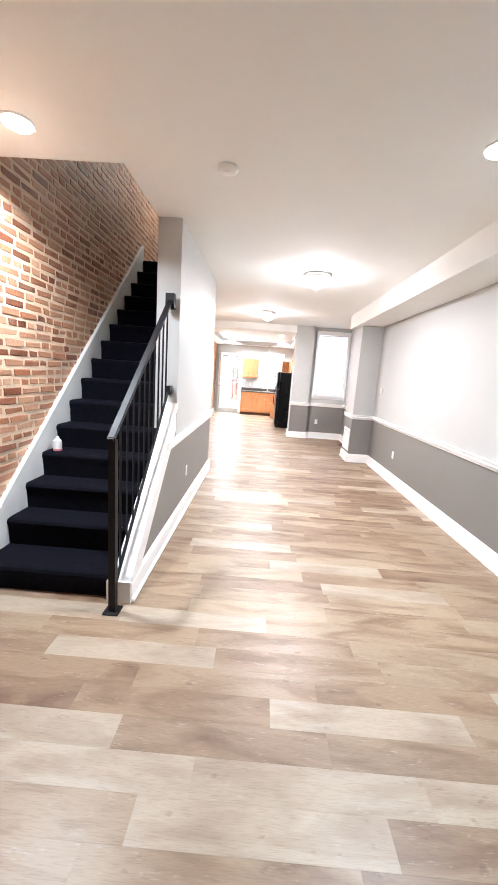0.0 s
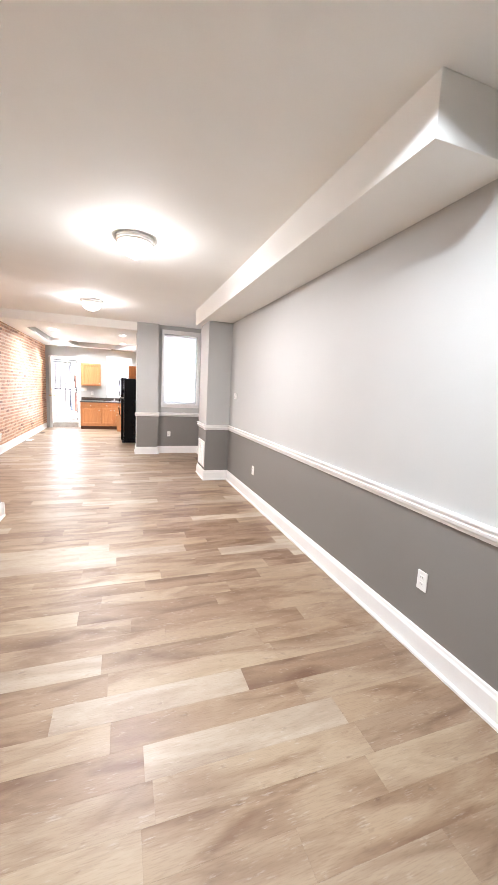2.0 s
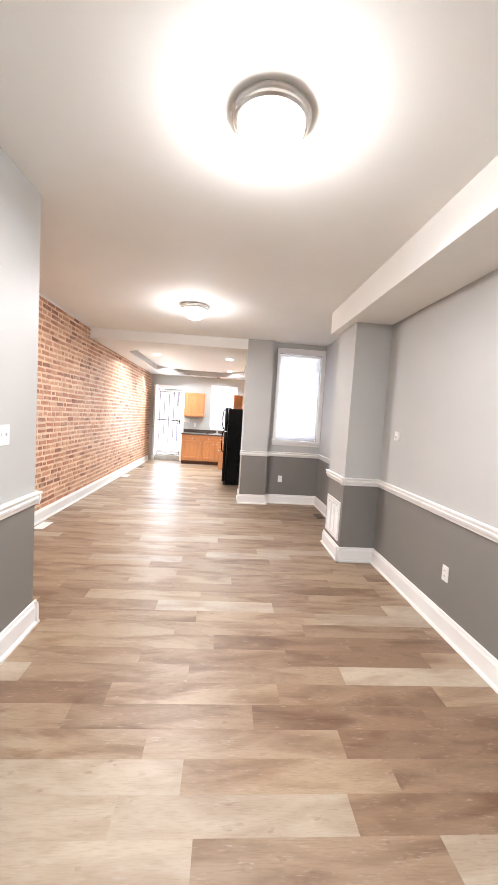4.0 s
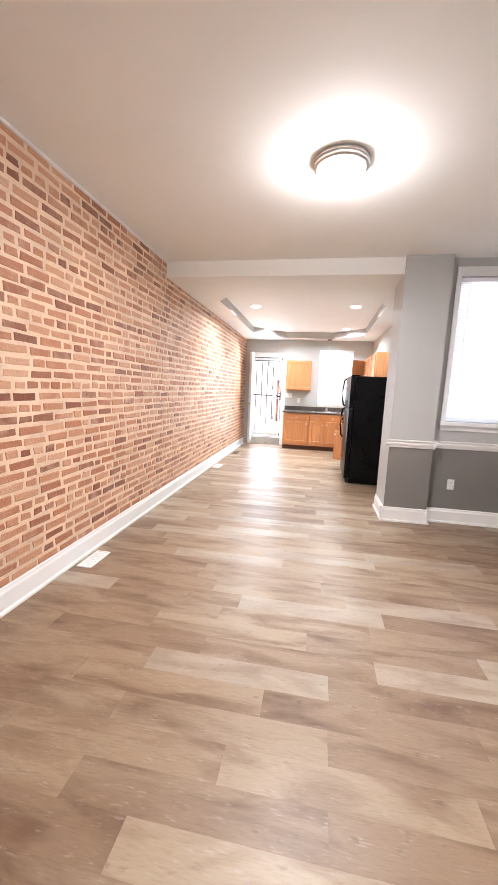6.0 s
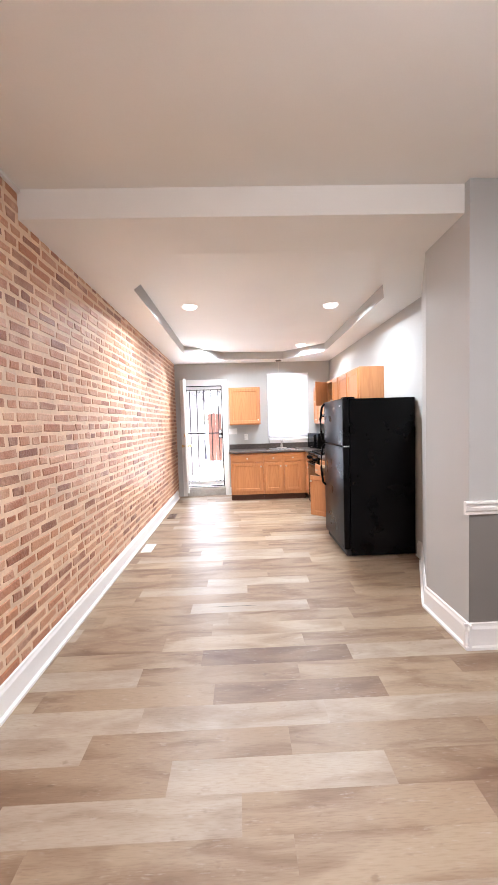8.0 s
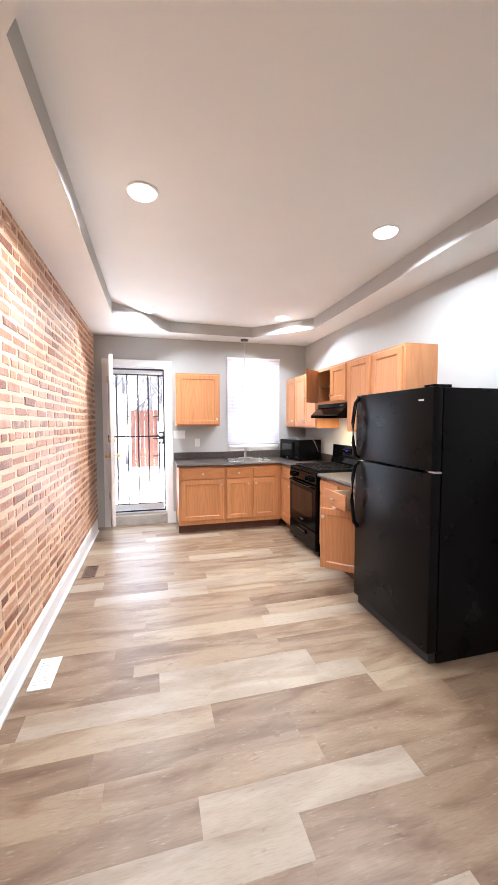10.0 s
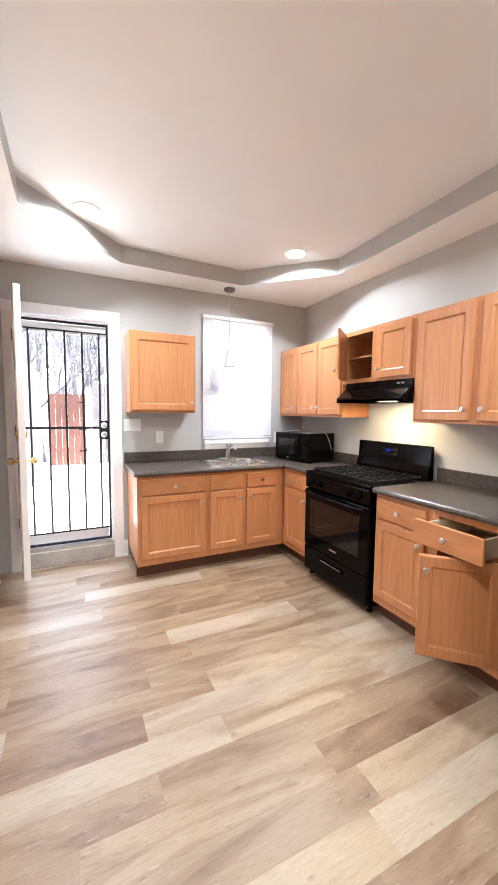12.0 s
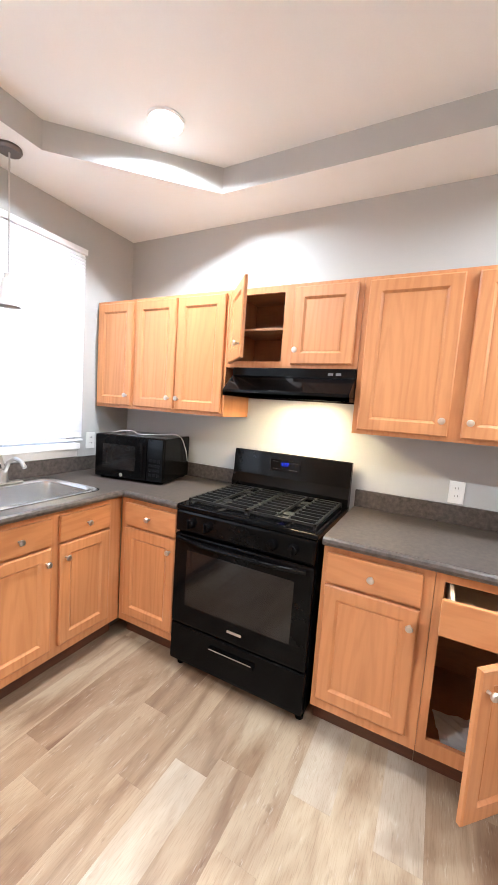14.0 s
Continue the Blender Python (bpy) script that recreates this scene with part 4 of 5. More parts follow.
for z0 in (0.115, dh - 0.112):
    bm = bmesh.new()
    box(bm, -gw + 0.016, gw - 0.016, -0.008, 0.008, z0, z0 + 0.012)
    part("end_rail", bm, M_BLACKIRON, gate)
bm = bmesh.new()
box(bm, gw - 0.09, gw - 0.014, -0.03, 0.03, 0.975, 1.15, 0.004)
lockbox = part("lock_box", bm, M_BLACKIRON, gate)
for zz in (1.02, 1.105):
    bm = bmesh.new()
    lathe(bm, [(0.026, 0), (0.028, 0.008), (0.02, 0.018), (0.0, 0.02)], 18, pose(gw - 0.05, -0.03, zz, 90))
    part("lock_cylinder", bm, M_NICKEL, lockbox, smooth=True)
bm = bmesh.new()
box(bm, -gw + 0.031, gw - 0.031, 0.028, 0.031, 0.111, dh - 0.126)
part("pane", bm, M_GLASS, gate).visible_shadow = False


# ---- kitchen cabinets ----
def knob(parent, x, z, y=-0.02):
    bm = bmesh.new()
    lathe(bm, [(0.006, 0), (0.005, 0.012), (0.012, 0.018), (0.0155, 0.025), (0.013, 0.031), (0.0, 0.033)], 14, pose(x, y, z, 90))
    part("knob", bm, M_NICKEL, parent, "brushed nickel knob", smooth=True)


def cab_door(parent, x0, x1, z0, z1, knob_at, swing=0, hinge="l"):
    """A framed door with a flat panel; knob_at: (side, end) such as ('r', 't')."""
    w, h, fr = x1 - x0, z1 - z0, 0.055
    hx = 0 if hinge == "l" else w
    bm = bmesh.new()
    ch = 0.012
    def rect(i, y):
        return [bm.verts.new((a - hx, y, b)) for a, b in ((i, i), (w - i, i), (w - i, h - i), (i, h - i))]
    r0, r1, r2, r3, rb = rect(0, -0.015), rect(0.006, -0.02), rect(fr, -0.02), rect(fr + ch, -0.011), rect(0, 0.0)
    for a, b in ((rb, r0), (r0, r1), (r1, r2), (r2, r3)):
        for i in range(4):
            j = (i + 1) % 4
            bm.faces.new((a[i], a[j], b[j], b[i]))
    bm.faces.new(list(reversed(rb)))
    bm.faces.new(r3)
    d = part("door", bm, M_OAKV, parent, "honey oak framed cabinet door", pose(x0 + hx, -0.001, z0, 0, 0, swing))
    e = fr + ch + 0.0015
    bm = bmesh.new()
    box(bm, e - hx, w - e - hx, -0.013, -0.0105, e, h - e, 0.001)
    part("panel", bm, M_OAKV, d)
    kx = (0.03 if knob_at[0] == "l" else w - 0.03) - hx
    kz = h - 0.07 if knob_at[1] == "t" else 0.07
    knob(d, kx, kz)
    return d


def drawer(parent, x0, x1, z0, z1, out=0.0):
    w, h = x1 - x0, z1 - z0
    bm = bmesh.new()
    box(bm, 0, w, -0.02, 0, 0, h, 0.005)
    d = part("drawer", bm, M_OAKH, parent, "honey oak drawer front", pose(x0, -0.001 - out, z0))
    knob(d, w / 2, h / 2)
    if out:
        bm = bmesh.new()
        box(bm, 0.03, 0.042, 0.0, 0.45, 0.01, h - 0.02)
        box(bm, w - 0.042, w - 0.03, 0.0, 0.45, 0.01, h - 0.02)
        box(bm, 0.042, w - 0.042, 0.438, 0.45, 0.01, h - 0.02)
        box(bm, 0.042, w - 0.042, 0.0, 0.438, 0.01, 0.018)
        part("drawer_box", bm, mat("pale_drawer_wood", (0.6, 0.47, 0.32), 0.5, stretch=(1, 1, 8)), d, "pale wooden drawer box")


def carcass(t, w, d, z0, z1, openings, shelf=None):
    """Hollow box with a face frame left open where listed: (x0, x1, z0, z1)."""
    th = 0.016
    bm = bmesh.new()
    for xa in (0, w - th):
        bm = bmesh.new()
        box(bm, xa, xa + th, 0.019, d, z0, z1)
        part("side_panel", bm, M_OAKV, t)
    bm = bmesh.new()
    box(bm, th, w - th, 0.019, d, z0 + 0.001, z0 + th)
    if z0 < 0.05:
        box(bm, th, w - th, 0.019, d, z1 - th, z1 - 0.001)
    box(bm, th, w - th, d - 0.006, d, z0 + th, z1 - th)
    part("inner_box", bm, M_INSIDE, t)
    xs = sorted({0.0, w, *[v for o in openings for v in o[:2]]})
    zs = sorted({z0, z1, *[v for o in openings for v in o[2:]]})
    bm = bmesh.new()
    for xa, xb in zip(xs, xs[1:]):
        for za, zb in zip(zs, zs[1:]):
            cx, cz = (xa + xb) / 2, (za + zb) / 2
            if not any(o[0] < cx < o[1] and o[2] < cz < o[3] for o in openings):
                box(bm, xa, xb, 0, 0.019, za, zb)
    bmesh.ops.remove_doubles(bm, verts=bm.verts, dist=0.0002)
    part("face_frame", bm, M_OAKV, t)
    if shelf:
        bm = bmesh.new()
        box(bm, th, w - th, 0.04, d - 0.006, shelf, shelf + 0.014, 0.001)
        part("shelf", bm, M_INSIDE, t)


def base_cabinet(m, w, label, fronts, depth=0.6, open_front=()):
    """fronts: (x0, x1, knob side, drawer pulled out, door swing, hinge)."""
    t = thing("base_cabinet", m, label, "cabinet", "base cabinets")
    carcass(t, w, depth, 0.11, 0.875, [(a + 0.012, b - 0.012, 0.175, 0.69) for a, b, *_ in fronts] + [(a + 0.012, b - 0.012, 0.725, 0.835) for a, b, *_ in fronts], 0.42 if open_front else None)
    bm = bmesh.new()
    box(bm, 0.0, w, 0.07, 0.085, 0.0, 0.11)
    part("toe_kick", bm, M_TOE, t, "dark brown toe kick")
    for a, b, side, out, swing, hinge in fronts:
        cab_door(t, a, b, 0.165, 0.7, (side, "t"), swing, hinge)
        drawer(t, a, b, 0.715, 0.845, out)


def upper_cabinet(m, w, z0, z1, label, doors, depth=0.31, shelf=None):
    t = thing("wall_cabinet", m, label, "cabinet", "wall cabinets")
    h = z1 - z0
    carcass(t, w, depth, 0, h, [(a + 0.015, b - 0.015, 0.035, h - 0.035) for a, b, *_ in doors], shelf)
    for a, b, side, swing, hinge in doors:
        cab_door(t, a, b, 0.02, h - 0.02, (side, "b"), swing, hinge)


BY, BX = 13.97, 1.01
base_cabinet(face("-y", -0.39, BY, 0), 0.605, "honey oak base cabinet with one door and drawer", [(0.03, 0.585, "r", 0, 0, "l")])
base_cabinet(face("-y", 0.217, BY, 0), 0.79, "honey oak sink cabinet with two doors", [(0.02, 0.34, "r", 0, 0, "l"), (0.385, 0.695, "l", 0, 0, "r")])
base_cabinet(face("-x", BX, 13.966, 0), 0.428, "honey oak base cabinet with one door and drawer", [(0.045, 0.415, "r", 0, 0, "l")])
base_cabinet(face("-x", BX, 12.745, 0), 0.44, "honey oak base cabinet with one door and drawer", [(0.02, 0.4, "r", 0, 0, "l")])
base_cabinet(face("-x", BX, 12.303, 0), 0.42, "honey oak base cabinet, drawer and door standing open", [(0.02, 0.4, "l", 0.165, 45, "r")])
UX = 1.31
upper_cabinet(face("-x", UX, 14.57, 1.375), 0.36, 1.375, 2.1, "single-door honey oak wall cabinet", [(0.02, 0.345, "r", 0, "l")])
upper_cabinet(face("-x", UX, 14.208, 1.375), 0.715, 1.375, 2.1, "double-door honey oak wall cabinet", [(0.015, 0.345, "r", 0, "l"), (0.36, 0.7, "l", 0, "r")])
upper_cabinet(face("-x", UX, 13.491, 1.665), 0.75, 1.665, 2.1, "short honey oak wall cabinet, one door open", [(0.03, 0.355, "r", -49, "l"), (0.4, 0.725, "l", 0, "r")], shelf=0.21)
upper_cabinet(face("-x", UX, 12.739, 1.352), 0.92, 1.352, 2.1, "double-door honey oak wall cabinet", [(0.025, 0.42, "r", 0, "l"), (0.47, 0.89, "l", 0, "r")])
upper_cabinet(face("-y", -0.392, 14.275, 1.4), 0.595, 1.4, 2.115, "single-door honey oak wall cabinet over the counter", [(0.015, 0.58, "r", 0, "l")], depth=0.303)

# a crumpled sheet left inside the open cabinet
rng = random.Random(4)
bm = bmesh.new()
grid = [[bm.verts.new((x * 0.03, y * 0.035, max(0, rng.gauss(0.008, 0.007)) + 0.001 * (x + y))) for x in range(8)] for y in range(7)]
for ga, gb in zip(grid, grid[1:]):
    for i in range(7):
        bm.faces.new((ga[i], ga[i + 1], gb[i + 1], gb[i]))
bmesh.ops.solidify(bm, geom=bm.faces[:], thickness=0.0012)
solid("paper_sheet", bm, M_PLASTIC, "crumpled white paper sheet lying in the open cabinet", "paper", m=pose(1.07, 12.0, 0.13, 0, 0, 12))

# worktops
bm = bmesh.new()
SKX0, SKX1, SKY0, SKY1 = 0.33, 0.87, 14.06, 14.46
for b6 in ((-0.415, SKX0, 13.945, 14.58), (SKX1, 1.618, 13.945, 14.58), (SKX0, SKX1, 13.945, SKY0), (SKX0, SKX1, SKY1, 14.58), (0.985, 1.618, 13.535, 13.945)):
    box(bm, *b6, 0.876, 0.915)
bmesh.ops.remove_doubles(bm, verts=bm.verts, dist=0.0002)
worktop = thing("worktop", pose(0.5, 14.2, 0.876), "dark speckled laminate worktop with backsplash", "worktop", "worktops")
winv = worktop.matrix_world.inverted()
part("slab", bm, M_COUNTER, worktop, m=winv)
bm = bmesh.new()
tube(bm, [(-0.415, 13.945, 0.8955), (0.985, 13.945, 0.8955), (0.985, 13.535, 0.8955)], 0.0195, 10)
part("rolled_edge", bm, M_COUNTER, worktop, m=winv, smooth=True)
bm = bmesh.new()
box(bm, -0.415, 1.618, 14.56, 14.579, 0.9155, 1.015, 0.004)
box(bm, 1.599, 1.618, 13.535, 14.558, 0.9155, 1.015, 0.004)
part("backsplash", bm, M_COUNTER, worktop, m=winv)
worktop2 = thing("worktop", pose(1.3, 12.3, 0.876), "dark speckled laminate worktop with backsplash", "worktop", "worktops")
winv = worktop2.matrix_world.inverted()
bm = bmesh.new()
box(bm, 0.985, 1.618, 11.88, 12.745, 0.876, 0.915)
part("slab", bm, M_COUNTER, worktop2, m=winv)
bm = bmesh.new()
tube(bm, [(0.985, 11.88, 0.8955), (0.985, 12.745, 0.8955)], 0.0195, 10)
part("rolled_edge", bm, M_COUNTER, worktop2, m=winv, smooth=True)
bm = bmesh.new()
box(bm, 1.599, 1.618, 11.88, 12.745, 0.9155, 1.015, 0.004)
part("backsplash", bm, M_COUNTER, worktop2, m=winv)

# sink and tap
sink = thing("sink", pose(0.6, 14.26, 0.915), "drop-in stainless steel kitchen sink", "sink")
bm = bmesh.new()


def ring_rect(w, d, z, r, n=5):
    out = []
    for cx, cy, a0 in ((w - r, d - r, 0), (-w + r, d - r, 90), (-w + r, -d + r, 180), (w - r, -d + r, 270)):
        for i in range(n):
            a = radians(a0 + 90 * i / (n - 1))
            out.append(bm.verts.new((cx + r * math.cos(a), cy + r * math.sin(a), z)))
    return out


rings = [ring_rect(0.305, 0.245, 0.0005, 0.04), ring_rect(0.304, 0.244, 0.006, 0.04), ring_rect(0.28, 0.2, 0.006, 0.05), ring_rect(0.262, 0.185, -0.004, 0.05), ring_rect(0.25, 0.175, -0.15, 0.06), ring_rect(0.2, 0.13, -0.165, 0.06)]
for a, b in zip(rings, rings[1:]):
    for i in range(len(a)):
        j = (i + 1) % len(a)
        bm.faces.new((a[i], a[j], b[j], b[i]))
bm.faces.new(rings[-1])
part("basin", bm, M_STEEL, sink, smooth=True)
bm = bmesh.new()
lathe(bm, [(0.04, -0.164), (0.04, -0.161), (0.02, -0.163), (0.0, -0.163)], 18)
part("drain", bm, M_NICKEL, sink)
tap = thing("kitchen_tap", pose(0.62, 14.475, 0.921), "chrome single-lever kitchen tap", "tap")
bm = bmesh.new()
box(bm, -0.1, 0.1, -0.025, 0.025, 0, 0.012, 0.008)
part("deck_plate", bm, M_NICKEL, tap)
bm = bmesh.new()
lathe(bm, [(0.025, 0.012), (0.023, 0.05), (0.02, 0.07), (0.02, 0.085), (0.0, 0.09)], 16)
part("body", bm, M_NICKEL, tap, smooth=True)
bm = bmesh.new()
tube(bm, [(0, -0.005, 0.06), (0.005, -0.04, 0.13), (0.01, -0.09, 0.155), (0.014, -0.14, 0.145), (0.016, -0.17, 0.115)], 0.0115, 10)
part("spout", bm, M_NICKEL, tap, smooth=True)
bm = bmesh.new()
tube(bm, [(0, 0, 0.085), (-0.004, 0.004, 0.12), (-0.01, 0.012, 0.16)], 0.008, 8)
part("lever", bm, M_NICKEL, tap, smooth=True)

# range
stove = thing("gas_range", face("-x", 0.975, 13.53, 0), "black freestanding gas range with oven", "range")
sw = 0.762
bm = bmesh.new()
box(bm, 0.0, sw, 0.03, 0.6, 0.05, 0.89)
part("body", bm, M_BLACK, stove)
for lx in (0.03, sw - 0.03):
    for ly in (0.06, 0.55):
        bm = bmesh.new()
        lathe(bm, [(0.02, 0), (0.02, 0.01), (0.012, 0.015), (0.012, 0.05)], 10, pose(lx, ly, 0))
        part("foot", bm, M_BLACK, stove)
bm = bmesh.new()
box(bm, -0.002, sw + 0.002, -0.005, 0.6, 0.89, 0.915, 0.006)
part("cooktop", bm, M_BLACK, stove)
bm = bmesh.new()
box(bm, 0.002, sw - 0.002, -0.012, 0.03, 0.775, 0.889, 0.012)
panel = part("control_panel", bm, M_BLACK, stove)
for kx in (0.1, 0.2, 0.56, 0.66):
    bm = bmesh.new()
    lathe(bm, [(0.026, 0), (0.024, 0.02), (0.02, 0.026), (0.0, 0.027)], 18, pose(kx, -0.012, 0.83, 90))
    box(bm, kx - 0.005, kx + 0.005, -0.05, -0.036, 0.807, 0.853, 0.003)
    part("burner_knob", bm, M_BLACK, panel, smooth=True)
bm = bmesh.new()
box(bm, 0.002, sw - 0.002, -0.012, 0.03, 0.275, 0.765, 0.01)
odoor = part("oven_door", bm, M_BLACK, stove)
bm = bmesh.new()
box(bm, 0.085, sw - 0.085, -0.0145, -0.0118, 0.385, 0.685, 0.001)
part("oven_window", bm, M_OVENGLASS, odoor, "dark glass oven window")
bm = bmesh.new()
for sx in (0.06, sw - 0.06):
    box(bm, sx - 0.014, sx + 0.014, -0.03, -0.01, 0.73, 0.75, 0.005)
tube(bm, [(0.03, -0.026, 0.745), (0.2, -0.036, 0.736), (sw - 0.2, -0.036, 0.736), (sw - 0.03, -0.026, 0.745)], 0.012, 10)
part("oven_handle", bm, M_BLACK, odoor, smooth=True)
bm = bmesh.new()
box(bm, 0.002, sw - 0.002, -0.01, 0.03, 0.06, 0.268, 0.01)
sdraw = part("storage_drawer", bm, M_BLACK, stove)
bm = bmesh.new()
box(bm, 0.25, 0.51, -0.026, -0.009, 0.185, 0.215, 0.006)
part("drawer_pull", bm, M_BLACK, sdraw)
# bright metal strip laid on as the highlight of the black pull
bm = bmesh.new()
box(bm, 0.26, 0.5, -0.028, -0.0265, 0.209, 0.213)
part("pull_highlight", bm, M_NICKEL, sdraw, "thin nickel strip as highlight on the pull")
bm = bmesh.new()
box(bm, 0.35, 0.43, -0.0135, -0.0118, 0.325, 0.338)
part("badge", bm, M_NICKEL, odoor, "small silver badge")
bm = bmesh.new()
prof = [(0.56, 0.915), (0.6, 0.915), (0.615, 0.915), (0.615, 1.165), (0.595, 1.17), (0.585, 1.165), (0.575, 1.02), (0.555, 0.96)]
a, b = [bm.verts.new((0.0, y, z)) for y, z in prof], [bm.verts.new((sw, y, z)) for y, z in prof]
bm.faces.new(a)
bm.faces.new(list(reversed(b)))
for i in range(len(prof)):
    j = (i + 1) % len(prof)
    bm.faces.new((a[i], b[i], b[j], a[j]))
bg = part("backguard", bm, M_BLACK, stove)
bm = bmesh.new()
box(bm, 0.26, 0.46, 0.574, 0.58, 1.06, 1.135, 0.002, pose(0, 0, 0))
disp = part("display_panel", bm, M_BLACK, bg)


def digits(text, m, size, material, parent):
    cu = bpy.data.curves.new("clock_text", "FONT")
    cu.body, cu.size, cu.align_x, cu.align_y = text, size, "CENTER", "CENTER"
    tmp = bpy.data.objects.new("clock_text", cu)
    me = bpy.data.meshes.new_from_object(tmp)
    bpy.data.objects.remove(tmp)
    me.materials.append(material)
    ob = new("clock_digits", me)
    ob.parent = parent
    ob.matrix_local = m
    return ob


digits("9:57", pose(0.36, 0.5725, 1.105, 90), 0.03, M_BLUE, disp)
for bx in (0.285, 0.305, 0.325, 0.395, 0.415, 0.435):
    for bz in (1.075, 1.12):
        if abs(bx - 0.36) > 0.04 or bz < 1.1:
            bm = bmesh.new()
            box(bm, bx - 0.004, bx + 0.004, 0.5722, 0.5738, bz - 0.0015, bz + 0.0015)
            part("key", bm, M_KEY, disp)


def grate(x0, x1):
    bm = bmesh.new()
    y0, y1, z = 0.06, 0.54, 0.94
    for p in (((x0, y0), (x1, y0)), ((x1, y0), (x1, y1)), ((x1, y1), (x0, y1)), ((x0, y1), (x0, y0))):
        d = 0.006
        (ax, ay), (bx, by) = p
        box(bm, min(ax, bx) - d, max(ax, bx) + d, min(ay, by) - d, max(ay, by) + d, z - 0.012, z)
    mid = (x0 + x1) / 2
    n = 9
    for i in range(1, n):
        y = y0 + (y1 - y0) * i / n
        for s0, s1 in ((x0, mid - 0.03), (mid + 0.03, x1)):
            box(bm, s0, s1, y - 0.005, y + 0.005, z - 0.01, z + 0.002)
    box(bm, mid - 0.035, mid - 0.025, y0, y1, z - 0.012, z)
    box(bm, mid + 0.025, mid + 0.035, y0, y1, z - 0.012, z)
    for lx in (x0, x1):
        for ly in (y0, y1):
            box(bm, lx - 0.006, lx + 0.006, ly - 0.006, ly + 0.006, 0.914, z)
    part("grate", bm, M_IRON, stove, "cast iron burner grate")


grate(0.035, 0.375)
grate(0.39, 0.727)
for bx in (0.2, 0.56):
    for by in (0.17, 0.42):
        bm = bmesh.new()
        lathe(bm, [(0.05, 0.914), (0.048, 0.922), (0.036, 0.926), (0.034, 0.933), (0.0, 0.935)], 20, pose(bx, by, 0))
        part("burner", bm, M_IRON, stove)

# hood
hood = thing("range_hood", face("-x", 1.2, 13.44, 1.5), "black under-cabinet range hood, lamp lit", "range hood")
bm = bmesh.new()
prof = [(0.0, 0.0), (0.0, 0.035), (0.1, 0.12), (0.1, 0.164), (0.415, 0.164), (0.415, 0.0)]
a, b = [bm.verts.new((0.003, y, z)) for y, z in prof], [bm.verts.new((0.697, y, z)) for y, z in prof]
bm.faces.new(a)
bm.faces.new(list(reversed(b)))
for i in range(6):
    j = (i + 1) % 6
    if i == 5:
        continue
    bm.faces.new((a[i], b[i], b[j], a[j]))
for b6 in ((0.003, 0.697, 0.0, 0.012), (0.003, 0.697, 0.4, 0.415), (0.003, 0.697, 0.02, 0.4)):
    box(bm, b6[0], b6[1], b6[2], b6[3], 0.0 if b6[3] != 0.4 else 0.02, 0.022 if b6[3] == 0.4 else 0.02)
part("canopy", bm, M_BLACK, hood)
bm = bmesh.new()
for i in range(7):
    box(bm, 0.28 + i * 0.028, 0.3 + i * 0.028, 0.05, 0.052, 0.0, 0.006, 0, pose(0, 0.045, 0.1, 0))
part("vent_slots", bm, M_DARKSLOT, hood)
for sx in (0.56, 0.6):
    bm = bmesh.new()
    box(bm, sx, sx + 0.025, 0.095, 0.101, 0.13, 0.142, 0.001)
    part("rocker_switch", bm, M_KEY, hood)
bm = bmesh.new()
box(bm, 0.3, 0.46, 0.11, 0.22, 0.006, 0.019, 0.003)
part("lamp_lens", bm, glow("hood_lens_lit", (1.0, 0.8, 0.5), 1.5), hood, "glowing hood lamp lens")

# microwave
mw = thing("microwave", pose(1.123, 14.34, 0.916, 0, 0, -78.5), "black countertop microwave oven", "microwave")
bm = bmesh.new()
box(bm, 0.0, 0.5, 0.012, 0.36, 0.012, 0.29, 0.006)
part("case", bm, M_BLACK, mw)
bm = bmesh.new()
box(bm, 0.003, 0.38, -0.008, 0.012, 0.014, 0.288, 0.006)
mdoor = part("door", bm, M_BLACK, mw)
bm = bmesh.new()
box(bm, 0.06, 0.3, -0.0095, -0.0075, 0.07, 0.23, 0.001)
part("window", bm, M_OVENGLASS, mdoor)
bm = bmesh.new()
box(bm, 0.345, 0.365, -0.028, -0.006, 0.04, 0.26, 0.006)
part("handle", bm, M_BLACK, mdoor)
bm = bmesh.new()
box(bm, 0.383, 0.498, -0.008, 0.012, 0.014, 0.288, 0.005)
mpan = part("control_panel", bm, M_BLACK, mw)
for r in range(4):
    for c in range(3):
        bm = bmesh.new()
        box(bm, 0.4 + c * 0.028, 0.422 + c * 0.028, -0.0095, -0.0075, 0.05 + r * 0.03, 0.068 + r * 0.03, 0.001)
        part("key", bm, M_FRIDGE, mpan)
bm = bmesh.new()
lathe(bm, [(0.012, 0), (0.012, 0.002), (0.0, 0.0021)], 16, pose(0.2, -0.008, 0.035, 90))
part("badge", bm, M_NICKEL, mdoor)
for lx in (0.03, 0.47):
    for ly in (0.04, 0.33):
        bm = bmesh.new()
        lathe(bm, [(0.012, 0), (0.012, 0.013)], 8, pose(lx, ly, 0))
        part("foot", bm, M_BLACK, mw)
cu = bpy.data.curves.new("power_cord", "CURVE")
cu.dimensions, cu.bevel_depth, cu.bevel_resolution = "3D", 0.0035, 2
sp = cu.splines.new("BEZIER")
cpts = [(0.05, 0.1, 0.294), (0.12, 0.2, 0.305), (0.25, 0.12, 0.296), (0.38, 0.2, 0.298), (0.485, 0.22, 0.298), (0.515, 0.26, 0.22), (0.52, 0.3, 0.12)]
sp.bezier_points.add(len(cpts) - 1)
for bpnt, c in zip(sp.bezier_points, cpts):
    bpnt.co, bpnt.handle_left_type, bpnt.handle_right_type = c, "AUTO", "AUTO"
cu.materials.append(mat("grey_cord", (0.45, 0.43, 0.42), 0.5))
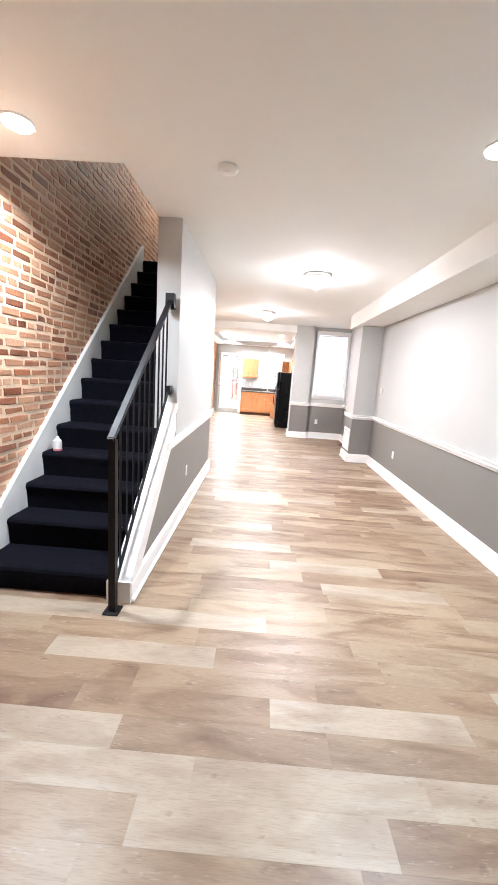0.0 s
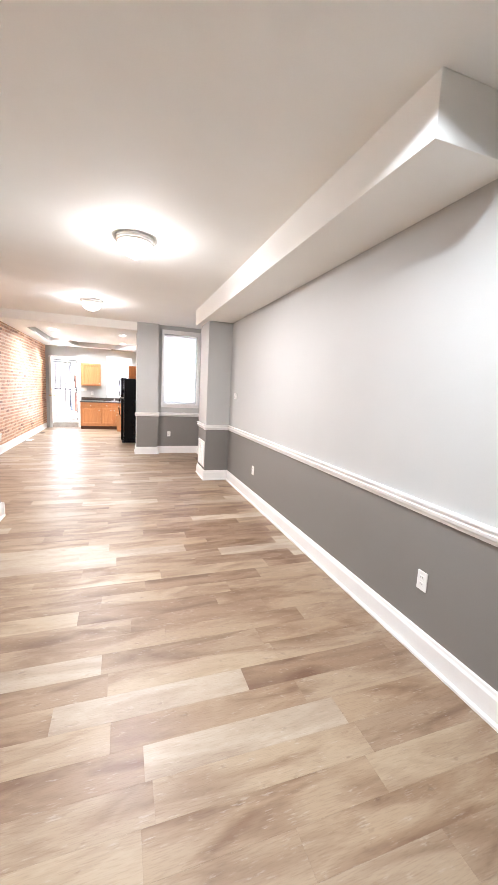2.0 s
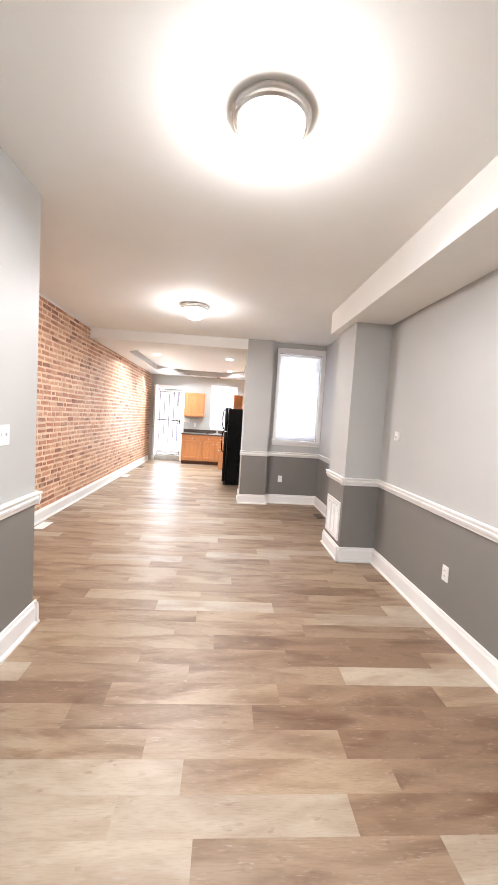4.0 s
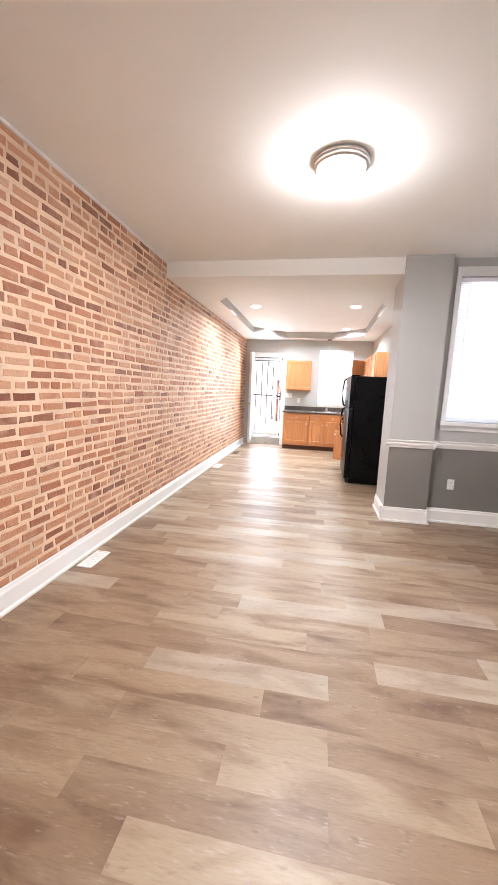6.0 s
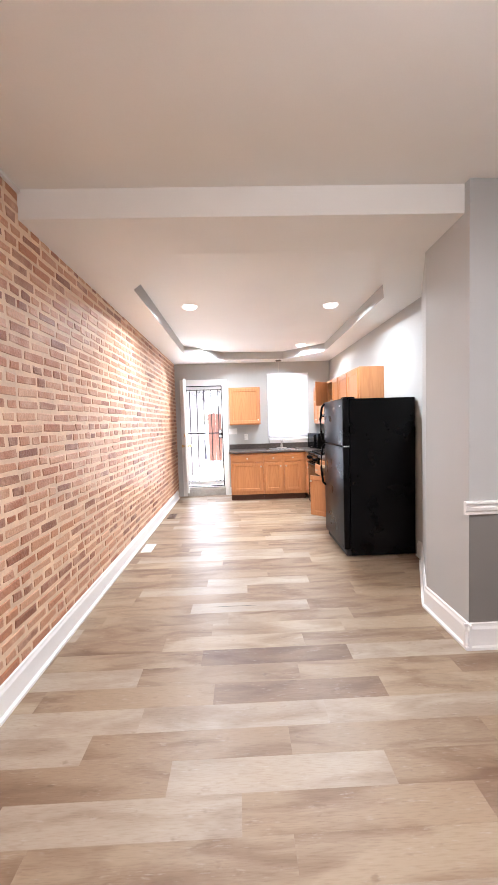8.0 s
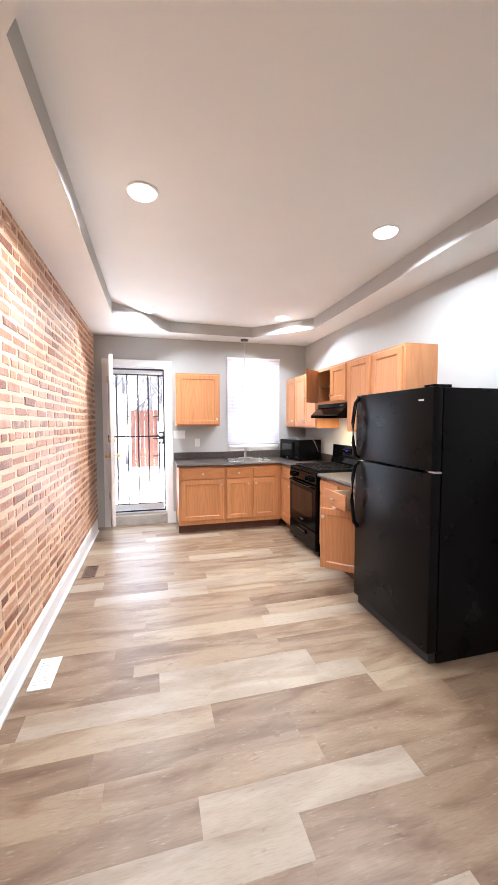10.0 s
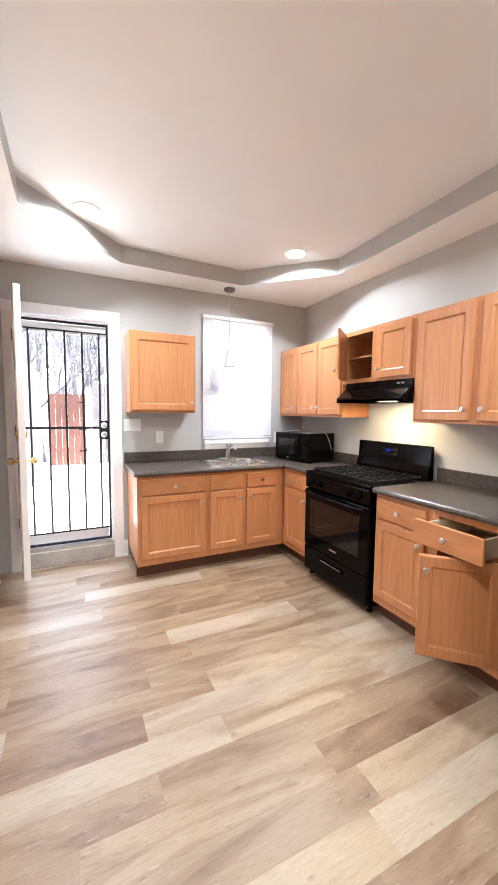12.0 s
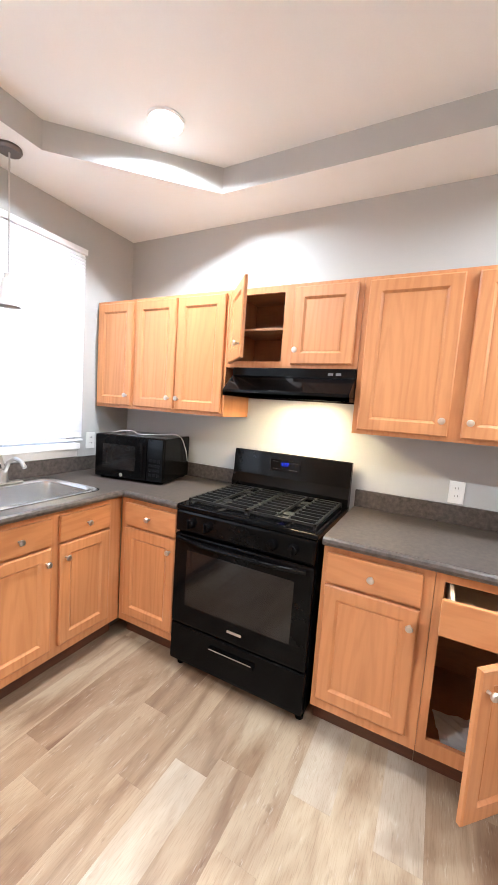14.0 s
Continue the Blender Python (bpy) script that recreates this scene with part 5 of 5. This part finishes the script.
tmpc = bpy.data.objects.new("power_cord", cu)
cord_me = bpy.data.meshes.new_from_object(tmpc)
bpy.data.objects.remove(tmpc)
cord = new("power_cord", cord_me)
cord.parent = mw
tagged(cord, "grey power cord laid over the top")

# refrigerator
fr = thing("refrigerator", face("-x", 0.845, 11.79, 0), "black two-door refrigerator with freezer on top", "refrigerator")
fw = 0.82
bm = bmesh.new()
box(bm, 0.005, fw - 0.005, 0.075, 0.755, 0.015, 1.655, 0.006)
part("cabinet", bm, M_FRIDGE, fr)
bm = bmesh.new()
box(bm, 0.02, fw - 0.02, 0.03, 0.08, 0.012, 0.075, 0.004)
part("kick_grille", bm, M_DARKSLOT, fr)
for nm, z0, z1 in (("freezer_door", 1.17, 1.66), ("fridge_door", 0.085, 1.158)):
    bm = bmesh.new()
    box(bm, 0.0, fw, 0.0, 0.068, z0, z1, 0.012)
    d = part(nm, bm, M_FRIDGE, fr, smooth=True)
    bm = bmesh.new()
    if nm == "freezer_door":
        pts = [(0.05, 0.0, 1.64), (0.05, -0.035, 1.6), (0.05, -0.055, 1.45), (0.05, -0.05, 1.3), (0.05, -0.03, 1.2), (0.05, 0.0, 1.18)]
    else:
        pts = [(0.05, 0.0, 1.15), (0.05, -0.03, 1.12), (0.05, -0.05, 1.02), (0.05, -0.055, 0.85), (0.05, -0.035, 0.68), (0.05, 0.0, 0.64)]
    tube(bm, pts, 0.014, 10)
    part("handle", bm, M_BLACK, d, smooth=True)
bm = bmesh.new()
box(bm, fw - 0.09, fw - 0.005, 0.01, 0.13, 1.656, 1.672, 0.004)
part("hinge_cover", bm, M_BLACK, fr)
bm = bmesh.new()
box(bm, fw - 0.05, fw + 0.004, 0.02, 0.066, 1.1585, 1.1695, 0.002)
part("middle_hinge", bm, M_NICKEL, fr)
bm = bmesh.new()
box(bm, 0.7, 0.745, -0.0015, 0.001, 1.58, 1.59)
part("badge", bm, M_NICKEL, fr)

# pendant over the sink
pend = thing("pendant_light", pose(0.585, 14.37, KCEIL), "unlit nickel pendant with small frosted shade", "pendant light")
bm = bmesh.new()
lathe(bm, [(0.055, 0), (0.057, -0.012), (0.05, -0.024), (0.0, -0.025)], 24)
part("canopy", bm, M_BRONZE, pend, smooth=True)
bm = bmesh.new()
tube(bm, [(0, 0, -0.02), (0, 0, -0.6)], 0.0045, 8)
part("stem", bm, M_NICKEL, pend)
bm = bmesh.new()
lathe(bm, [(0.02, -0.6), (0.022, -0.63), (0.028, -0.632), (0.0, -0.634)], 16)
part("socket", bm, M_NICKEL, pend)
bm = bmesh.new()
lathe(bm, [(0.028, -0.625), (0.032, -0.64), (0.056, -0.76), (0.053, -0.76), (0.029, -0.642), (0.02, -0.63)], 24)
part("shade", bm, M_PEND, pend, "frosted glass shade", smooth=True)

# ---- yard ----
bm = bmesh.new()
box(bm, -400, 400, NORTH_Y + 0.2, 800, -0.35, -0.02)
box(bm, EAST_X + 0.15, 400, -400, NORTH_Y + 0.2, -0.35, -0.02)
box(bm, -400, BRICK_X - 0.22, -400, NORTH_Y + 0.2, -0.35, -0.02)
structure("ground", bm, M_CONC, "back yard under trodden snow", "ground")


def picket(bm, x, w, h, d=0.018, y=0.0):
    c = 0.025
    prof = [(x, 0), (x + w, 0), (x + w, h - c), (x + w - c, h), (x + c, h), (x, h - c)]
    a, b = [bm.verts.new((px, y, pz)) for px, pz in prof], [bm.verts.new((px, y + d, pz)) for px, pz in prof]
    bm.faces.new(a)
    bm.faces.new(list(reversed(b)))
    for i in range(6):
        j = (i + 1) % 6
        bm.faces.new((a[i], b[i], b[j], a[j]))


def fence(name, m, length, height, material, label, gap=0.006, w=0.135):
    t = thing(name, m, label, "fence")
    n = int(length / (w + gap))
    for i in range(n):
        bm = bmesh.new()
        picket(bm, i * (w + gap), w, height + random.uniform(-0.012, 0.012), y=random.uniform(0, 0.004))
        part("picket", bm, material, t)
    for z in (0.35, height - 0.35):
        bm = bmesh.new()
        box(bm, 0, length, 0.022, 0.06, z, z + 0.085)
        part("fence_rail", bm, material, t)
    return t


g = fence("yard_gate", pose(-1.4, 21.5, 0.0), 0.86, 1.84, M_FENCE_RED, "closed reddish cedar picket gate with black hinges")
for z in (0.33, 0.9, 1.6):
    bm = bmesh.new()
    box(bm, 0.68, 0.9, -0.006, -0.001, z, z + 0.035)
    part("hinge", bm, M_BLACKIRON, g)
post = thing("fence_post", pose(-0.47, 21.5, 0.0), "white fence post beside the gate", "fence post")
bm = bmesh.new()
box(bm, -0.055, 0.055, -0.055, 0.055, 0, 1.9, 0.006)
part("post", bm, M_TRIM, post)
bm = bmesh.new()
lathe(bm, [(0.05, 1.9), (0.055, 1.92), (0.075, 1.97), (0.05, 2.02), (0.0, 2.03)], 14)
part("cap", bm, M_TRIM, post, smooth=True)
fence("back_fence", pose(-0.38, 21.55, 0.0), 3.0, 2.15, M_FENCE_GREY, "weathered grey wooden back fence")
fence("side_fence", pose(-1.56, 14.85, 0.0, 0, 0, 90), 6.6, 2.3, M_FENCE_GREY, "pale weathered wooden side fence")
fence("side_fence", pose(2.6, 21.5, 0.0, 0, 0, -90), 6.5, 2.15, M_FENCE_GREY, "weathered grey wooden side fence")


def tree(x, y, h, seed):
    rng = random.Random(seed)
    t = thing("bare_tree", pose(x, y, 0), "bare winter tree with thin branches behind the fence", "tree", "bare trees")
    bm = bmesh.new()

    def limb(p, d, length, r, depth):
        pts, q = [p], p
        for _ in range(4):
            d = (d + Vector((rng.uniform(-0.22, 0.22), rng.uniform(-0.22, 0.22), rng.uniform(-0.05, 0.12)))).normalized()
            q = q + d * length / 4
            pts.append(q)
        tube(bm, pts, max(r, 0.006), 5 if depth > 1 else 3)
        if depth:
            for k in range(4 if depth > 2 else 5):
                i = rng.randint(2, 4)
                nd = (d + Vector((rng.uniform(-1, 1), rng.uniform(-1, 1), rng.uniform(-0.2, 0.6)))).normalized()
                limb(pts[i], nd, length * rng.uniform(0.5, 0.75), r * 0.5, depth - 1)

    limb(Vector((0, 0, -0.05)), Vector((0, 0, 1)), h * 0.45, 0.065, 4)
    part("branches", bm, M_BARK, t)


tree(-1.6, 22.5, 7, 3)
tree(0.4, 23.5, 7.5, 8)
tree(1.9, 22.2, 6.5, 5)
tree(-3.2, 23.0, 7, 12)
tree(-0.6, 22.6, 6, 21)
tree(1.1, 24.5, 8, 33)
tree(-2.3, 24.6, 8, 41)
tree(-1.0, 25.2, 7, 52)
tree(-0.1, 22.9, 5.5, 63)
tree(-2.0, 23.4, 6, 74)
tree(-1.2, 23.8, 5, 85)
bm = bmesh.new()
tube(bm, [(-12, 24, 3.6), (-4, 24, 3.42), (4, 24, 3.42), (12, 24, 3.6)], 0.012, 5)
solid("utility_cable", bm, M_DARKSLOT, "thin black utility cable above the fence", "cable")

# ---- bricks of the party wall ----
def brick_verts(y0, y1, z0, z1, out, rng):
    x0, x1 = BRICK_X - 0.02, BRICK_X + out
    j = lambda: rng.uniform(-0.0065, 0.0065)
    b = 0.007
    back = [(x0, y0, z0), (x0, y1, z0), (x0, y1, z1), (x0, y0, z1)]
    mid = [(x1 - b, y + j(), z + j()) for _, y, z in back]
    front = [(x1 + rng.uniform(-0.0015, 0.0015), y0 + b + j(), z0 + b + j()), (x1 + rng.uniform(-0.0015, 0.0015), y1 - b + j(), z0 + b + j()),
             (x1 + rng.uniform(-0.0015, 0.0015), y1 - b + j(), z1 - b + j()), (x1 + rng.uniform(-0.0015, 0.0015), y0 + b + j(), z1 - b + j())]
    faces = [(8, 9, 10, 11)]
    for a, c in ((0, 4), (4, 8)):
        for i in range(4):
            k = (i + 1) % 4
            faces.append((a + i, a + k, c + k, c + i))
    return back + mid + front, faces


rng = random.Random(7)
JOINT, COURSE, LENGTH = 0.018, 0.0705, 0.198
sv, sf = [], []
PY0, PY1, PZ0, PZ1 = 9.7, 12.1, 0.75, 2.1
brick_count = 0
row = 0
z = 0.15
while z < 5.3:
    y = SOUTH_Y - rng.uniform(0, LENGTH)
    header = row % 6 == 5
    while y < NORTH_Y:
        length = (0.095 if header or rng.random() < 0.22 else LENGTH) + rng.uniform(-0.012, 0.012)
        y1 = min(y + length, NORTH_Y)
        hidden = (z > CEIL + 0.02 and not 2.3 < y < 6.8) or (y < NORTH_Y and y > BEAM_Y + 0.05 and z > KCEIL + 0.02 and z > CEIL) or y1 - y < 0.03
        if not hidden:
            wob = 0.005 * math.sin(y * 1.7 + row * 0.4) + rng.uniform(-0.002, 0.002)
            vs, fs = brick_verts(y, y1, z + wob, z + COURSE - JOINT + wob + rng.uniform(-0.003, 0.002), rng.uniform(-0.001, 0.003), rng)
            if PY0 < y < PY1 and PZ0 < z < PZ1 and brick_count < 300:
                me = bpy.data.meshes.new("brick")
                me.from_pydata(vs, [], fs)
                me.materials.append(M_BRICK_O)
                new("brick", me).parent = wall_west
                brick_count += 1
            else:
                o = len(sv)
                sv += vs
                sf += [tuple(i + o for i in f) for f in fs]
        y = y1 + JOINT * rng.uniform(0.7, 1.4)
    z += COURSE
    row += 1
me = bpy.data.meshes.new("bricks")
me.from_pydata(sv, [], sf)
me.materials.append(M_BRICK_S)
ob = new("bricks", me)
ob.parent = wall_west
tagged(ob, kind="stuff")

# ---- floor planks ----
PW, PL, PHASE = 0.1524, 0.915, 8.133
# pale planks: where each one begins
PALE = [(-0.006, 8.133), (-0.755, 7.98), (-1.102, 10.21), (-0.63, 9.9), (-0.41, 11.1), (-0.59, 12.47), (0.236, 0.98), (0.05, 0.75), (-1.035, 1.15), (0.957, 2.4), (1.74, 4.2), (-0.8, 13.8)]
rng = random.Random(11)
plank_count = 0
first = math.floor((SOUTH_Y - PHASE) / PW)
last = math.ceil((NORTH_Y - PHASE) / PW)
joined = {False: ([], []), True: ([], [])}
shared = {}


def plank_data(w, d):
    g, b = 0.0, 0.0004
    x1, y1 = w - g, d - g
    vs = [(g, g, -0.006), (x1, g, -0.006), (x1, y1, -0.006), (g, y1, -0.006), (g, g, -b), (x1, g, -b), (x1, y1, -b), (g, y1, -b),
          (g + b, g + b, 0), (x1 - b, g + b, 0), (x1 - b, y1 - b, 0), (g + b, y1 - b, 0)]
    fs = [(8, 9, 10, 11)]
    for a, c in ((0, 4), (4, 8)):
        for i in range(4):
            k = (i + 1) % 4
            fs.append((a + i, a + k, c + k, c + i))
    return vs, fs


for k in range(first, last):
    y = PHASE + k * PW
    starts = [x for x, py in PALE if abs(py - y) < PW / 2]
    x = starts[0] if starts else rng.uniform(0, PL)
    while x > BRICK_X:
        x -= PL
    xe = EAST_X if y < NOOK_Y + 0.02 else KEAST_X
    while x < xe:
        a, b = max(x, BRICK_X - 0.005), min(x + PL, xe + 0.005)
        pale = any(abs(x - q) < 0.02 for q in starts) or rng.random() < 0.14
        if b - a > 0.02:
            w = round(b - a, 3)
            vs, fs = plank_data(w, PW)
            if 4.6 < y and plank_count < 300:
                if (w, pale) not in shared:
                    me = bpy.data.meshes.new("plank")
                    me.from_pydata(vs, [], fs)
                    me.materials.append(M_PLANK_PALE if pale else M_PLANK_O)
                    shared[w, pale] = me
                ob = new("plank", shared[w, pale])
                ob.parent = floor
                ob.location = (a, y, 0)
                plank_count += 1
            else:
                sv, sf = joined[pale]
                o = len(sv)
                sv += [(p + a, q + y, r) for p, q, r in vs]
                sf += [tuple(i + o for i in f) for f in fs]
        x += PL
for pale, (sv, sf) in joined.items():
    me = bpy.data.meshes.new("planks")
    me.from_pydata(sv, [], sf)
    me.materials.append(M_PLANK_PALE_S if pale else M_PLANK_S)
    ob = new("planks", me)
    ob.parent = floor
    tagged(ob, kind="stuff")

bm = bmesh.new()
prism(bm, [(-0.5, 10.052), (-0.2, 10.05), (-0.12, 10.052), (-0.2, 10.056), (-0.38, 10.057)], 0.0002, 0.0006)
part("open_joint", bm, M_DARKSLOT, floor, "dark open joint between planks")
